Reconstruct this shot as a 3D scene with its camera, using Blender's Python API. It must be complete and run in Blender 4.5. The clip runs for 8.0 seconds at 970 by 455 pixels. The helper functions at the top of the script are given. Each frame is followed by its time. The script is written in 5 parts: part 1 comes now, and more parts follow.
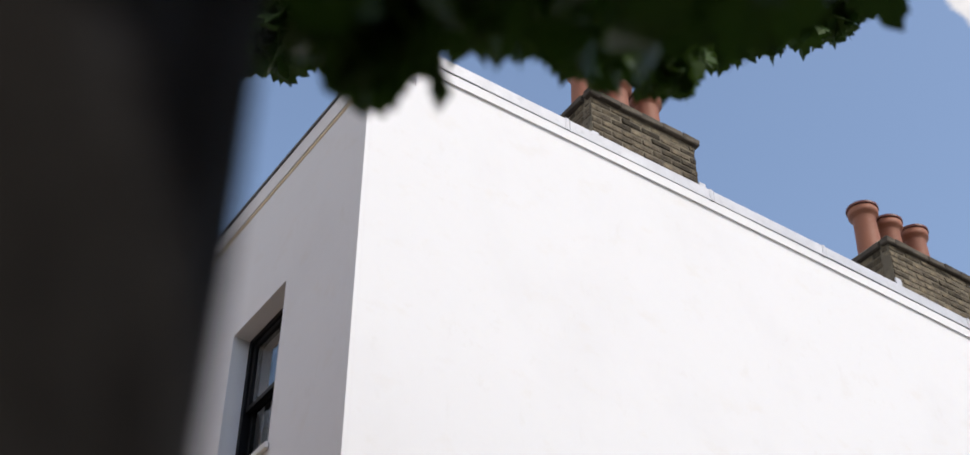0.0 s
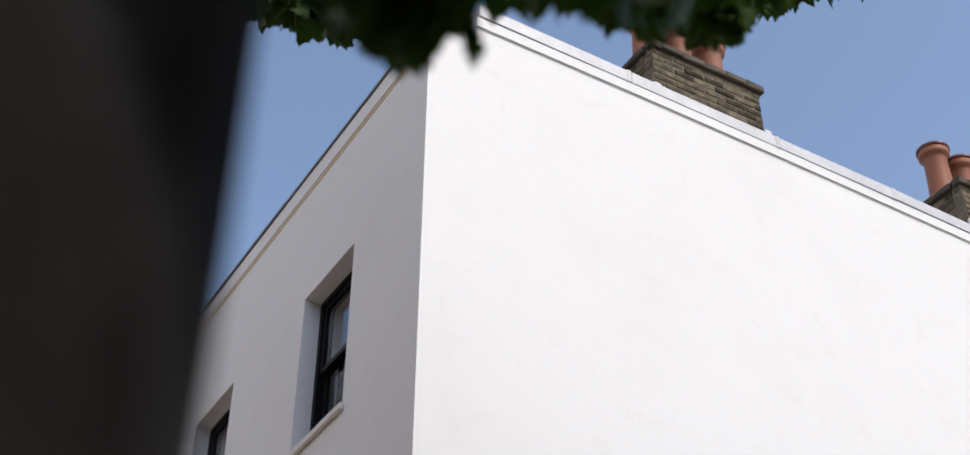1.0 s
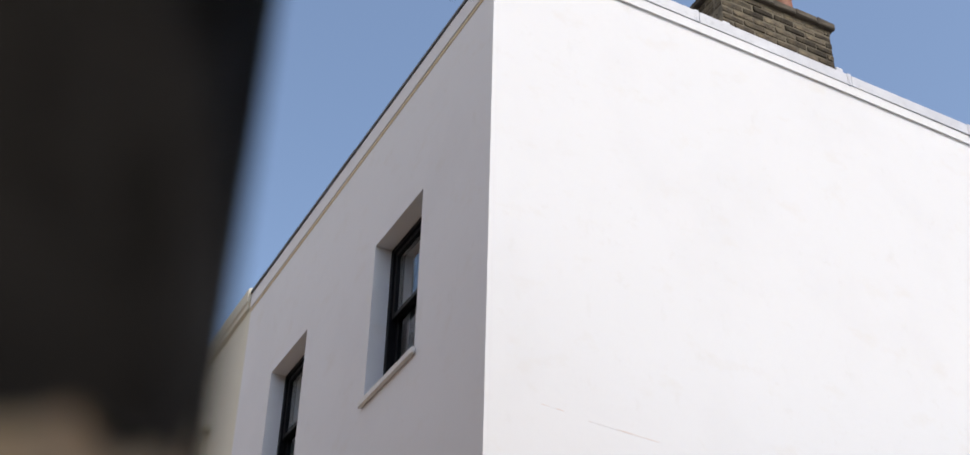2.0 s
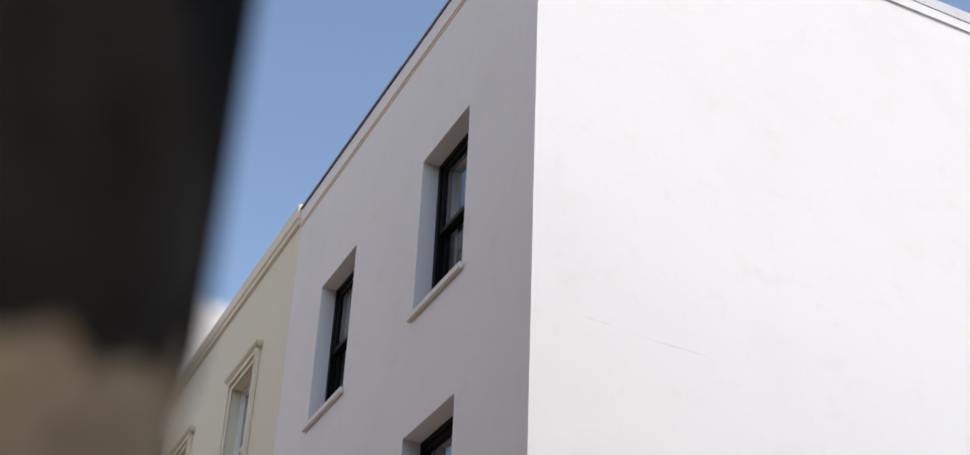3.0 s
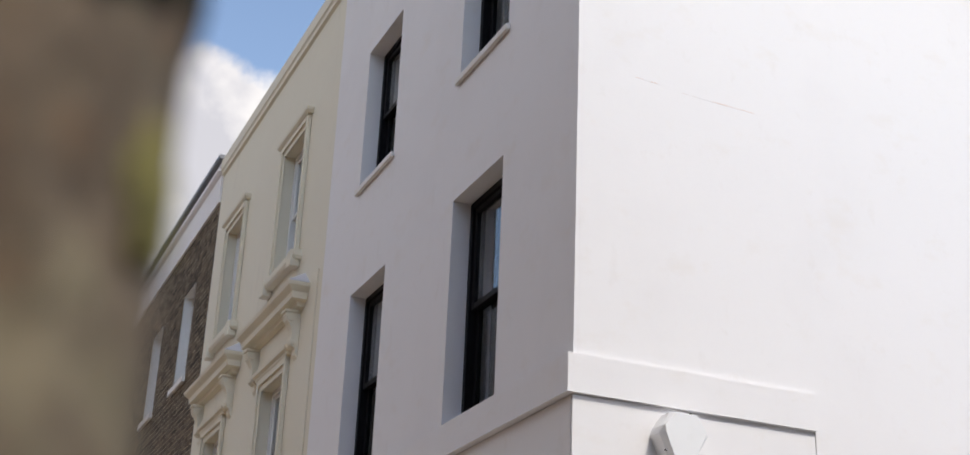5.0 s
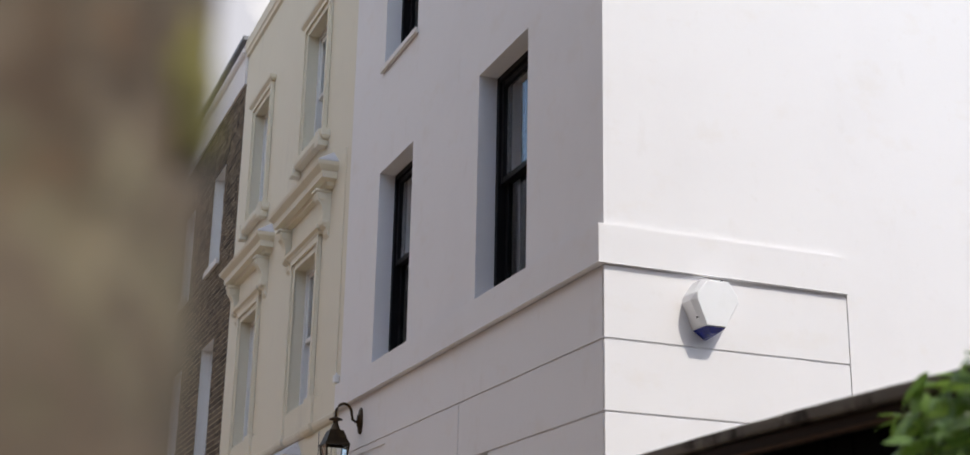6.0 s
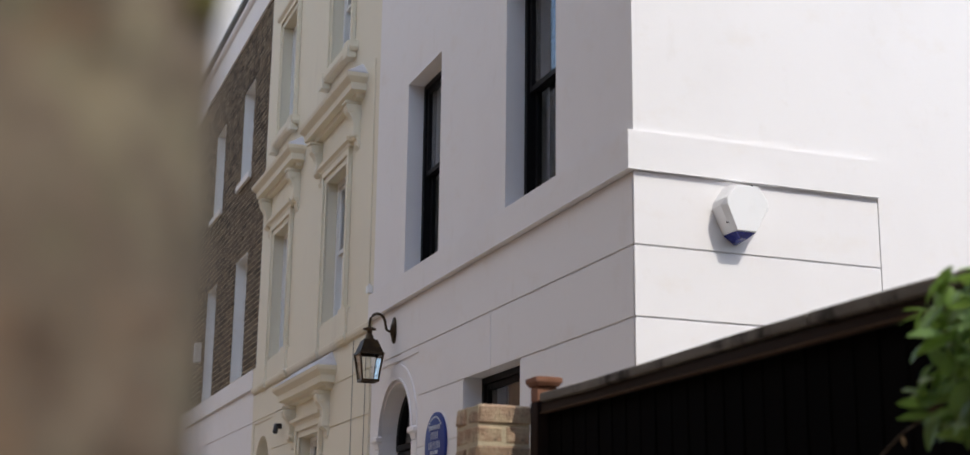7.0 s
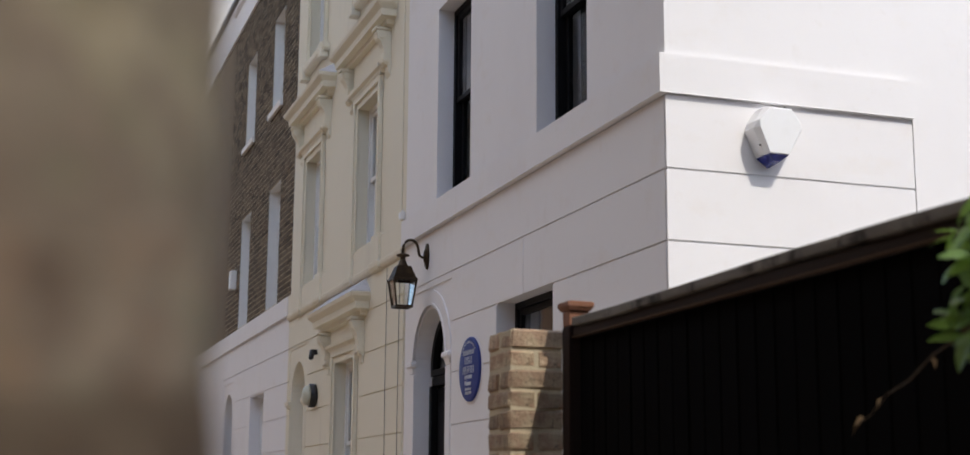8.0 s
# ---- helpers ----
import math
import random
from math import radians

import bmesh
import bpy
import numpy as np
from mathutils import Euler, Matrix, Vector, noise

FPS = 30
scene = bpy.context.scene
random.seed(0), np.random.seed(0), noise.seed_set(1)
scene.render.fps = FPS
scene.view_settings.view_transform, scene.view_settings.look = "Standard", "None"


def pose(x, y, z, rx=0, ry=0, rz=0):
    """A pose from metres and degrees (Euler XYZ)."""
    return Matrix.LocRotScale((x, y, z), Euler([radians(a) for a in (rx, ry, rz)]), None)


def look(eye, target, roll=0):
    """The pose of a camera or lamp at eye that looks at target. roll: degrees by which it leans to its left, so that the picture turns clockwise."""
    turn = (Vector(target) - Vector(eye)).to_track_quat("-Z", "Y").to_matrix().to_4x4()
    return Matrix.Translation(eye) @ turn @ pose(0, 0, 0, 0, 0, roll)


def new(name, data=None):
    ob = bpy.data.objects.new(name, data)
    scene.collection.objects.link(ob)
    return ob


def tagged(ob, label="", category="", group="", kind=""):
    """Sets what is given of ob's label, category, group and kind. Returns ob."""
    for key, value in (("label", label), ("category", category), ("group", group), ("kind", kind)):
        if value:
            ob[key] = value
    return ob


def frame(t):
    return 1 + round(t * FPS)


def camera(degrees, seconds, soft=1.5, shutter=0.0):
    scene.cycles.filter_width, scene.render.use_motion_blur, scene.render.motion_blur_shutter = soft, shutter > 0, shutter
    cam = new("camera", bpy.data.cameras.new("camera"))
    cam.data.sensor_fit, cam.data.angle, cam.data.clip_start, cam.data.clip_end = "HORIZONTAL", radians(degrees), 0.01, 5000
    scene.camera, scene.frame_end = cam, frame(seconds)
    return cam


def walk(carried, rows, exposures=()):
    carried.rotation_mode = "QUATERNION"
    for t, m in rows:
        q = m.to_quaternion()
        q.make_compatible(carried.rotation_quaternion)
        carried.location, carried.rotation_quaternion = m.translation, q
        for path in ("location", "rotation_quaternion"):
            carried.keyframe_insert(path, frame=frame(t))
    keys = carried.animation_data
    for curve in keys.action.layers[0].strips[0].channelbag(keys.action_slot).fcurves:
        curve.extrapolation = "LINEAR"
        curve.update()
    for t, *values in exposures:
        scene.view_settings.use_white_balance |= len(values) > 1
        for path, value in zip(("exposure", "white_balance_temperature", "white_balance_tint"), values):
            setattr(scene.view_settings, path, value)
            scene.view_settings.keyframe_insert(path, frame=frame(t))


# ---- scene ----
cam = camera(37.5, 8.0)
PATH = [
    (0, (-3.537, -6.871, 1.777), (-2.675, -5.581, 3.039), 0.3),
    (0.5, (-3.531, -6.895, 1.775), (-2.702, -5.566, 3.020), 0.4),
    (1, (-3.519, -6.896, 1.766), (-2.719, -5.523, 2.980), 0.4),
    (1.5, (-3.508, -6.889, 1.750), (-2.743, -5.477, 2.938), 0.8),
    (3, (-3.487, -6.943, 1.715), (-2.784, -5.395, 2.768), 2.5),
    (3.5, (-3.482, -6.97, 1.713), (-2.779, -5.383, 2.708), 2.5),
    (4, (-3.475, -6.975, 1.701), (-2.775, -5.346, 2.626), 2.7),
    (4.5, (-3.464, -6.965, 1.69), (-2.763, -5.294, 2.537), 2.6),
    (5, (-3.466, -6.959, 1.662), (-2.757, -5.252, 2.425), 2.5),
    (6.5, (-3.477, -6.987, 1.656), (-2.791, -5.185, 2.184), 0.6),
    (7, (-3.471, -6.996, 1.631), (-2.799, -5.174, 2.108), 0.7),
    (7.5, (-3.467, -6.993, 1.625), (-2.813, -5.152, 2.055), 0.9),
    (8, (-3.463, -6.999, 1.631), (-2.826, -5.14, 2.006), 0.4),
]
EXPOSURES = [(0, 0.29, 7040, 11), (4, 0.31, 6990, 11), (8, 0.43, 6970, 11)]
walk(cam, [(t, look(eye, target, roll)) for t, eye, target, roll in PATH], EXPOSURES)
# lens opened wide: the house is sharp, the tree close to the camera is not
cam.data.dof.use_dof, cam.data.dof.focus_distance, cam.data.dof.aperture_fstop = True, 9.8, 3.3

# ---- light ----
SUN = Vector((0.25, -0.86, 1.0)).normalized()
world = bpy.data.worlds.new("world")
scene.world = world
world.use_nodes = True
wn, wl = world.node_tree.nodes, world.node_tree.links
background = wn["Background"]
sky = wn.new("ShaderNodeTexSky")
sky.sky_type, sky.sun_disc = "NISHITA", False
sky.sun_elevation, sky.sun_rotation = math.asin(SUN.z), math.atan2(SUN.x, SUN.y)
sky.air_density, sky.dust_density, sky.ozone_density = 1.0, 1.25, 1.5
coord = wn.new("ShaderNodeTexCoord")


def cloud(heading, wide, core, scale, seed, rough=0.62):
    """How much of the sky is cloud round a heading: a heap with a ragged edge."""
    dot = wn.new("ShaderNodeVectorMath")
    dot.operation = "DOT_PRODUCT"
    dot.inputs[1].default_value = Vector(heading).normalized()
    wl.new(coord.outputs["Generated"], dot.inputs[0])
    fall = wn.new("ShaderNodeMapRange")
    fall.inputs[1].default_value, fall.inputs[2].default_value = math.cos(radians(wide)), math.cos(radians(core))
    wl.new(dot.outputs["Value"], fall.inputs[0])
    tex = wn.new("ShaderNodeTexNoise")
    tex.noise_dimensions = "4D"
    tex.inputs["W"].default_value, tex.inputs["Scale"].default_value = seed, scale
    tex.inputs["Detail"].default_value, tex.inputs["Roughness"].default_value = 9, rough
    wl.new(coord.outputs["Generated"], tex.inputs["Vector"])
    add = wn.new("ShaderNodeMath")
    add.operation = "ADD"
    wl.new(fall.outputs[0], add.inputs[0])
    wl.new(tex.outputs["Fac"], add.inputs[1])
    ramp = wn.new("ShaderNodeMapRange")
    ramp.interpolation_type = "SMOOTHSTEP"
    ramp.inputs[1].default_value, ramp.inputs[2].default_value = 0.93, 1.09
    wl.new(add.outputs[0], ramp.inputs[0])
    return ramp.outputs[0]


# last two heaps lie out of view, added to whiten light on the front
heaps = [cloud((0.12, 0.93, 0.32), 12.5, 4, 7.0, 3.1), cloud((0.64, 0.335, 0.738), 3.2, 0.2, 14.0, 5.2), cloud((-0.75, 0.35, 0.40), 45, 18, 5.0, 1.7), cloud((-0.6, 0.1, 0.8), 28, 10, 6.0, 4.4)]
cover = heaps[0]
for h in heaps[1:]:
    top = wn.new("ShaderNodeMath")
    top.operation = "MAXIMUM"
    wl.new(cover, top.inputs[0])
    wl.new(h, top.inputs[1])
    cover = top.outputs[0]
puffs = wn.new("ShaderNodeTexNoise")
puffs.inputs["Scale"].default_value, puffs.inputs["Detail"].default_value = 11, 6
wl.new(coord.outputs["Generated"], puffs.inputs["Vector"])
shade = wn.new("ShaderNodeMix")
shade.data_type = "RGBA"
shade.inputs["A"].default_value, shade.inputs["B"].default_value = (2.8, 2.9, 3.3, 1), (5.3, 5.3, 5.35, 1)
tone = wn.new("ShaderNodeMapRange")
tone.inputs[1].default_value, tone.inputs[2].default_value = 0.38, 0.6
wl.new(puffs.outputs["Fac"], tone.inputs[0])
wl.new(tone.outputs[0], shade.inputs["Factor"])
blend = wn.new("ShaderNodeMix")
blend.data_type = "RGBA"
wl.new(cover, blend.inputs["Factor"])
wl.new(sky.outputs[0], blend.inputs["A"])
wl.new(shade.outputs["Result"], blend.inputs["B"])
wl.new(blend.outputs["Result"], background.inputs[0])
background.inputs[1].default_value = 0.19

sun = new("sun", bpy.data.lights.new("sun", "SUN"))
sun.data.energy, sun.data.angle, sun.data.color = 1.84, radians(0.5), (1.0, 0.99, 0.945)
sun.matrix_world = look(SUN * 50, (0, 0, 0))


# ---- materials ----
def paint(name, base, rough=0.6, spots=(), bump=(), metal=0.0, coat=0.0, by_piece=0.0, islands=False, spec=0.5):
    """A procedural surface. base: its colour. spots: (scale, detail, low, high, colour, strength[, stretch]) layers of stain or grain.
    bump: (scale, detail, distance[, stretch]) layers of relief. by_piece: how much the lightness differs from piece to piece."""
    m = bpy.data.materials.new(name)
    m.use_nodes = True
    n, l = m.node_tree.nodes, m.node_tree.links
    b = n["Principled BSDF"]
    b.inputs["Roughness"].default_value, b.inputs["Metallic"].default_value = rough, metal
    b.inputs["Coat Weight"].default_value, b.inputs["Specular IOR Level"].default_value = coat, spec
    tc = n.new("ShaderNodeTexCoord")
    rgb = n.new("ShaderNodeRGB")
    rgb.outputs[0].default_value = (*base, 1)
    colour = rgb.outputs[0]

    def grain(scale, detail, stretch=(1, 1, 1), seed=0.0):
        mp = n.new("ShaderNodeMapping")
        mp.inputs["Scale"].default_value = stretch
        mp.inputs["Location"].default_value = (seed, seed * 1.7, seed * 0.6)
        l.new(tc.outputs["Object"], mp.inputs[0])
        t = n.new("ShaderNodeTexNoise")
        t.inputs["Scale"].default_value, t.inputs["Detail"].default_value, t.inputs["Roughness"].default_value = scale, detail, 0.6
        l.new(mp.outputs[0], t.inputs["Vector"])
        return t.outputs["Fac"]

    for i, (scale, detail, low, high, tint, strength, *stretch) in enumerate(spots):
        r = n.new("ShaderNodeMapRange")
        r.inputs[1].default_value, r.inputs[2].default_value, r.inputs[4].default_value = low, high, strength
        l.new(grain(scale, detail, stretch[0] if stretch else (1, 1, 1), 3.3 * i), r.inputs[0])
        mx = n.new("ShaderNodeMix")
        mx.data_type = "RGBA"
        l.new(r.outputs[0], mx.inputs["Factor"])
        l.new(colour, mx.inputs["A"])
        mx.inputs["B"].default_value = (*tint, 1)
        colour = mx.outputs["Result"]
    if by_piece:
        info = n.new("ShaderNodeNewGeometry" if islands else "ShaderNodeObjectInfo")
        r = n.new("ShaderNodeMapRange")
        r.inputs[3].default_value, r.inputs[4].default_value = 1 - by_piece, 1 + by_piece
        l.new(info.outputs["Random Per Island" if islands else "Random"], r.inputs[0])
        hsv = n.new("ShaderNodeHueSaturation")
        l.new(r.outputs[0], hsv.inputs["Value"])
        l.new(colour, hsv.inputs["Color"])
        colour = hsv.outputs[0]
    l.new(colour, b.inputs["Base Color"])
    normal = None
    for scale, detail, distance, *stretch in bump:
        bp = n.new("ShaderNodeBump")
        bp.inputs["Strength"].default_value, bp.inputs["Distance"].default_value = 1.0, distance
        l.new(grain(scale, detail, stretch[0] if stretch else (1, 1, 1), 9.1), bp.inputs["Height"])
        if normal:
            l.new(normal, bp.inputs["Normal"])
        normal = bp.outputs[0]
    if normal:
        l.new(normal, b.inputs["Normal"])
    return m


STUCCO = paint("white_stucco", (0.80, 0.785, 0.787), 0.75, [(0.7, 4, 0.5, 0.8, (0.72, 0.70, 0.70), 0.5), (5, 8, 0.62, 0.8, (0.68, 0.64, 0.60), 0.35, (1, 1, 0.5)), (2.4, 9, 0.57, 0.70, (0.755, 0.71, 0.665), 0.38, (1, 1, 1.5)), (9, 9, 0.62, 0.74, (0.70, 0.655, 0.61), 0.2)],
               [(0.9, 3, 0.014), (4.5, 6, 0.0018, (1, 1, 1.6)), (22, 5, 0.0005, (1, 1, 1.4)), (160, 3, 0.0006)], spec=0.25)
CREAM = paint("cream_stucco", (0.75, 0.70, 0.565), 0.7, [(0.8, 4, 0.5, 0.8, (0.70, 0.655, 0.53), 0.5), (3.5, 8, 0.6, 0.8, (0.50, 0.46, 0.38), 0.4, (1, 1, 0.25))],
              [(1.2, 3, 0.010), (9, 5, 0.0016), (150, 3, 0.0005)], spec=0.3)
STONE_WHITE = paint("painted_sill", (0.78, 0.76, 0.72), 0.65, [(6, 6, 0.5, 0.8, (0.66, 0.6, 0.5), 0.5)], [(20, 5, 0.003)], spec=0.3)
BLACK = paint("black_satin_paint", (0.006, 0.006, 0.007), 0.5, [(9, 5, 0.5, 0.8, (0.012, 0.012, 0.012), 0.6)], [(60, 3, 0.0005)], spec=0.12)
WHITE_PAINT = paint("white_gloss_paint", (0.78, 0.78, 0.76), 0.35, [(8, 5, 0.5, 0.8, (0.68, 0.67, 0.63), 0.5)], [(60, 3, 0.0004)])
PALE_LEAD = paint("weathered_lead_flashing", (0.52, 0.52, 0.55), 0.55, [(4, 6, 0.4, 0.7, (0.60, 0.60, 0.63), 0.8), (14, 6, 0.56, 0.78, (0.36, 0.36, 0.39), 0.6), (2.5, 5, 0.55, 0.7, (0.68, 0.68, 0.70), 0.6)], [(7, 4, 0.006), (40, 4, 0.001)], metal=0.1)
SLATE = paint("dark_coping", (0.10, 0.105, 0.115), 0.5, [(5, 6, 0.45, 0.7, (0.17, 0.17, 0.18), 0.7)], [(12, 5, 0.004)])
STOCK = paint("yellow_stock_brick", (0.125, 0.100, 0.070), 0.9, [(2.0, 5, 0.47, 0.60, (0.085, 0.068, 0.050), 0.85), (5, 6, 0.54, 0.66, (0.20, 0.155, 0.09), 0.7), (26, 6, 0.5, 0.72, (0.22, 0.18, 0.115), 0.6), (11, 8, 0.55, 0.68, (0.035, 0.031, 0.027), 0.8), (48, 6, 0.56, 0.7, (0.05, 0.043, 0.035), 0.7)],
              [(22, 6, 0.014), (90, 5, 0.005)], by_piece=0.65, spec=0.15)
STOCK_WALL = paint("dark_stock_brick", (0.125, 0.095, 0.065), 0.9, [(1.2, 6, 0.45, 0.65, (0.10, 0.08, 0.058), 0.6), (26, 6, 0.5, 0.75, (0.18, 0.14, 0.09), 0.4)],
                   [(25, 6, 0.005)], by_piece=0.5, islands=True, spec=0.2)
PIER_BRICK = paint("weathered_brown_brick", (0.35, 0.24, 0.165), 0.9, [(7, 6, 0.47, 0.60, (0.44, 0.355, 0.24), 0.85), (14, 8, 0.56, 0.68, (0.12, 0.095, 0.075), 0.85), (34, 6, 0.54, 0.68, (0.50, 0.40, 0.28), 0.7), (5, 3, 0.57, 0.66, (0.40, 0.19, 0.12), 0.7), (55, 5, 0.58, 0.7, (0.09, 0.07, 0.055), 0.7)],
                   [(22, 6, 0.012), (110, 5, 0.004)], by_piece=0.5, spec=0.2)
MORTAR = paint("old_mortar", (0.53, 0.45, 0.315), 0.95, [(12, 6, 0.45, 0.7, (0.46, 0.40, 0.30), 0.7)], [(60, 5, 0.004)], spec=0.15)
SOOT_BRICK = paint("sooty_brick", (0.075, 0.062, 0.050), 0.9, [(9, 6, 0.45, 0.65, (0.12, 0.10, 0.075), 0.7)], [(25, 6, 0.005)], by_piece=0.3, spec=0.2)
BOUNCE_TAN = paint("bounce_tan", (0.70, 0.57, 0.39), 0.85, [(5, 6, 0.45, 0.7, (0.74, 0.63, 0.47), 0.7)], [(40, 4, 0.002)], spec=0.2)
SOOT_MORTAR = paint("sooty_mortar", (0.16, 0.135, 0.10), 0.95, [(5, 6, 0.52, 0.64, (0.25, 0.21, 0.15), 0.8), (9, 6, 0.52, 0.7, (0.07, 0.06, 0.05), 0.7)], [(60, 5, 0.004)], spec=0.15)
TERRACOTTA = paint("terracotta_pot", (0.27, 0.100, 0.058), 0.6, [(4, 5, 0.45, 0.7, (0.31, 0.13, 0.080), 0.6), (18, 6, 0.58, 0.75, (0.34, 0.18, 0.13), 0.5), (3, 5, 0.6, 0.75, (0.2, 0.12, 0.1), 0.5, (1, 1, 0.3))], [(30, 5, 0.002)], spec=0.3)
POT_RIM = paint("glazed_pot_rim", (0.15, 0.055, 0.045), 0.32, [(9, 6, 0.45, 0.65, (0.20, 0.08, 0.065), 0.7)], [(30, 5, 0.002)], spec=0.3)
FENCE_BLACK = paint("black_stained_board", (0.0032, 0.0028, 0.0028), 0.95, [(4, 6, 0.5, 0.8, (0.010, 0.008, 0.008), 0.8, (1, 1, 0.08))], [(30, 5, 0.002, (1, 1, 0.06))], by_piece=0.08, spec=0.03)
GREY_TIMBER = paint("weathered_grey_timber", (0.155, 0.14, 0.12), 0.9, [(9, 6, 0.52, 0.62, (0.035, 0.03, 0.026), 0.9, (1, 1, 0.35)), (22, 6, 0.5, 0.75, (0.34, 0.31, 0.27), 0.6, (1, 0.12, 1))], [(34, 6, 0.005, (1, 0.1, 1))], spec=0.2)
# post timber with its shade put into the colour
SHADED_TIMBER = paint("shaded_post", (0.020, 0.013, 0.011), 0.8, [(9, 6, 0.45, 0.7, (0.045, 0.022, 0.015), 0.7, (1, 1, 0.1))], [(40, 5, 0.003, (1, 1, 0.1))], spec=0.15)
RED_TIMBER = paint("red_brown_post", (0.20, 0.085, 0.045), 0.75, [(9, 6, 0.45, 0.7, (0.30, 0.16, 0.12), 0.7, (1, 1, 0.1)), (16, 6, 0.6, 0.75, (0.07, 0.038, 0.028), 0.6)], [(40, 5, 0.003, (1, 1, 0.1))], spec=0.25)
BROWN_TIMBER = paint("brown_batten", (0.020, 0.011, 0.007), 0.8, [(6, 6, 0.45, 0.7, (0.03, 0.017, 0.011), 0.8, (1, 0.1, 1))], [(34, 6, 0.003, (1, 0.1, 1))], spec=0.2)
LIT_EDGE = paint("lit_brown_edge", (0.085, 0.048, 0.028), 0.8, [(6, 6, 0.45, 0.7, (0.05, 0.03, 0.018), 0.8, (1, 0.1, 1))], [(34, 6, 0.002, (1, 0.1, 1))], spec=0.2)
BRONZE = paint("aged_brass", (0.050, 0.034, 0.020), 0.45, [(14, 6, 0.45, 0.7, (0.11, 0.07, 0.032), 0.8), (30, 6, 0.55, 0.75, (0.03, 0.025, 0.02), 0.8)], [(60, 4, 0.001)], metal=0.75)
DARK_METAL = paint("dark_metal", (0.025, 0.025, 0.028), 0.4, [(14, 6, 0.5, 0.75, (0.06, 0.05, 0.04), 0.7)], [(60, 4, 0.001)], metal=0.5)
ALARM_WHITE = paint("white_plastic", (0.80, 0.80, 0.80), 0.3, [(5, 5, 0.55, 0.8, (0.70, 0.70, 0.68), 0.5)], [(50, 3, 0.0004)])
ALARM_BLUE = paint("blue_plastic", (0.012, 0.018, 0.16), 0.2, [(25, 4, 0.45, 0.7, (0.02, 0.03, 0.26), 0.8)], [(40, 3, 0.003)])
PLAQUE_BLUE = paint("blue_ceramic", (0.022, 0.040, 0.20), 0.5, [(12, 5, 0.5, 0.75, (0.035, 0.06, 0.26), 0.7)], [(40, 4, 0.0015)], spec=0.2)
PLAQUE_WHITE = paint("white_ceramic", (0.62, 0.63, 0.66), 0.3, [(20, 4, 0.5, 0.8, (0.66, 0.66, 0.68), 0.5)], [(60, 3, 0.0006)])
FROSTED = paint("frosted_glass", (0.52, 0.52, 0.42), 0.35, [(14, 4, 0.45, 0.7, (0.42, 0.42, 0.33), 0.6)], [(30, 3, 0.002)])
CURTAIN = paint("grey_curtain", (0.34, 0.32, 0.29), 0.9, [(3, 5, 0.5, 0.8, (0.26, 0.25, 0.23), 0.6, (1, 1, 0.1))], [(90, 3, 0.001)], spec=0.1)
# darkness of the unlit rooms is put into this near-black colour
ROOM = paint("unlit_room", (0.06, 0.055, 0.05), 0.9, [(2, 4, 0.5, 0.8, (0.045, 0.04, 0.035), 0.6)], [(30, 4, 0.002)], spec=0.1)
RED_WALL = paint("red_brown_brick_wall", (0.27, 0.15, 0.088), 0.9, [(1.2, 6, 0.45, 0.65, (0.28, 0.155, 0.09), 0.6), (26, 6, 0.5, 0.75, (0.33, 0.21, 0.15), 0.4)], [(25, 6, 0.005)], spec=0.2)
PAVING = paint("paving", (0.40, 0.31, 0.225), 0.85, [(1.2, 6, 0.45, 0.7, (0.34, 0.265, 0.185), 0.7), (30, 6, 0.55, 0.75, (0.54, 0.42, 0.30), 0.6)], [(40, 5, 0.003)])
ASPHALT = paint("asphalt", (0.055, 0.055, 0.057), 0.85, [(0.6, 6, 0.45, 0.7, (0.075, 0.073, 0.07), 0.7), (90, 4, 0.55, 0.75, (0.11, 0.11, 0.11), 0.6)], [(120, 4, 0.004)])
EARTH = paint("gravel", (0.36, 0.34, 0.31), 0.95, [(3, 6, 0.45, 0.7, (0.30, 0.285, 0.26), 0.8)], [(20, 6, 0.03)], spec=0.1)
LEAF = paint("plane_leaf", (0.036, 0.072, 0.016), 0.55, [(18, 5, 0.45, 0.75, (0.06, 0.105, 0.024), 0.7)], [(60, 4, 0.002)], by_piece=0.35, spec=0.15)
LEAF_FAR = paint("crown_leaf", (0.036, 0.072, 0.016), 0.55, [(18, 5, 0.45, 0.75, (0.06, 0.105, 0.024), 0.7)], [(60, 4, 0.002)], by_piece=0.35, islands=True, spec=0.15)
CREEPER = paint("creeper_leaf", (0.17, 0.31, 0.07), 0.36, [(16, 5, 0.45, 0.75, (0.32, 0.47, 0.17), 0.7)], [(50, 4, 0.002)], by_piece=0.4)
STEM = paint("creeper_stem", (0.065, 0.04, 0.02), 0.8, [(20, 5, 0.45, 0.7, (0.10, 0.07, 0.035), 0.7)], [(50, 5, 0.003)])
STEM_DRY = paint("dry_leaf", (0.15, 0.088, 0.04), 0.8, [(20, 5, 0.45, 0.7, (0.26, 0.18, 0.09), 0.7)], [(50, 5, 0.003)])
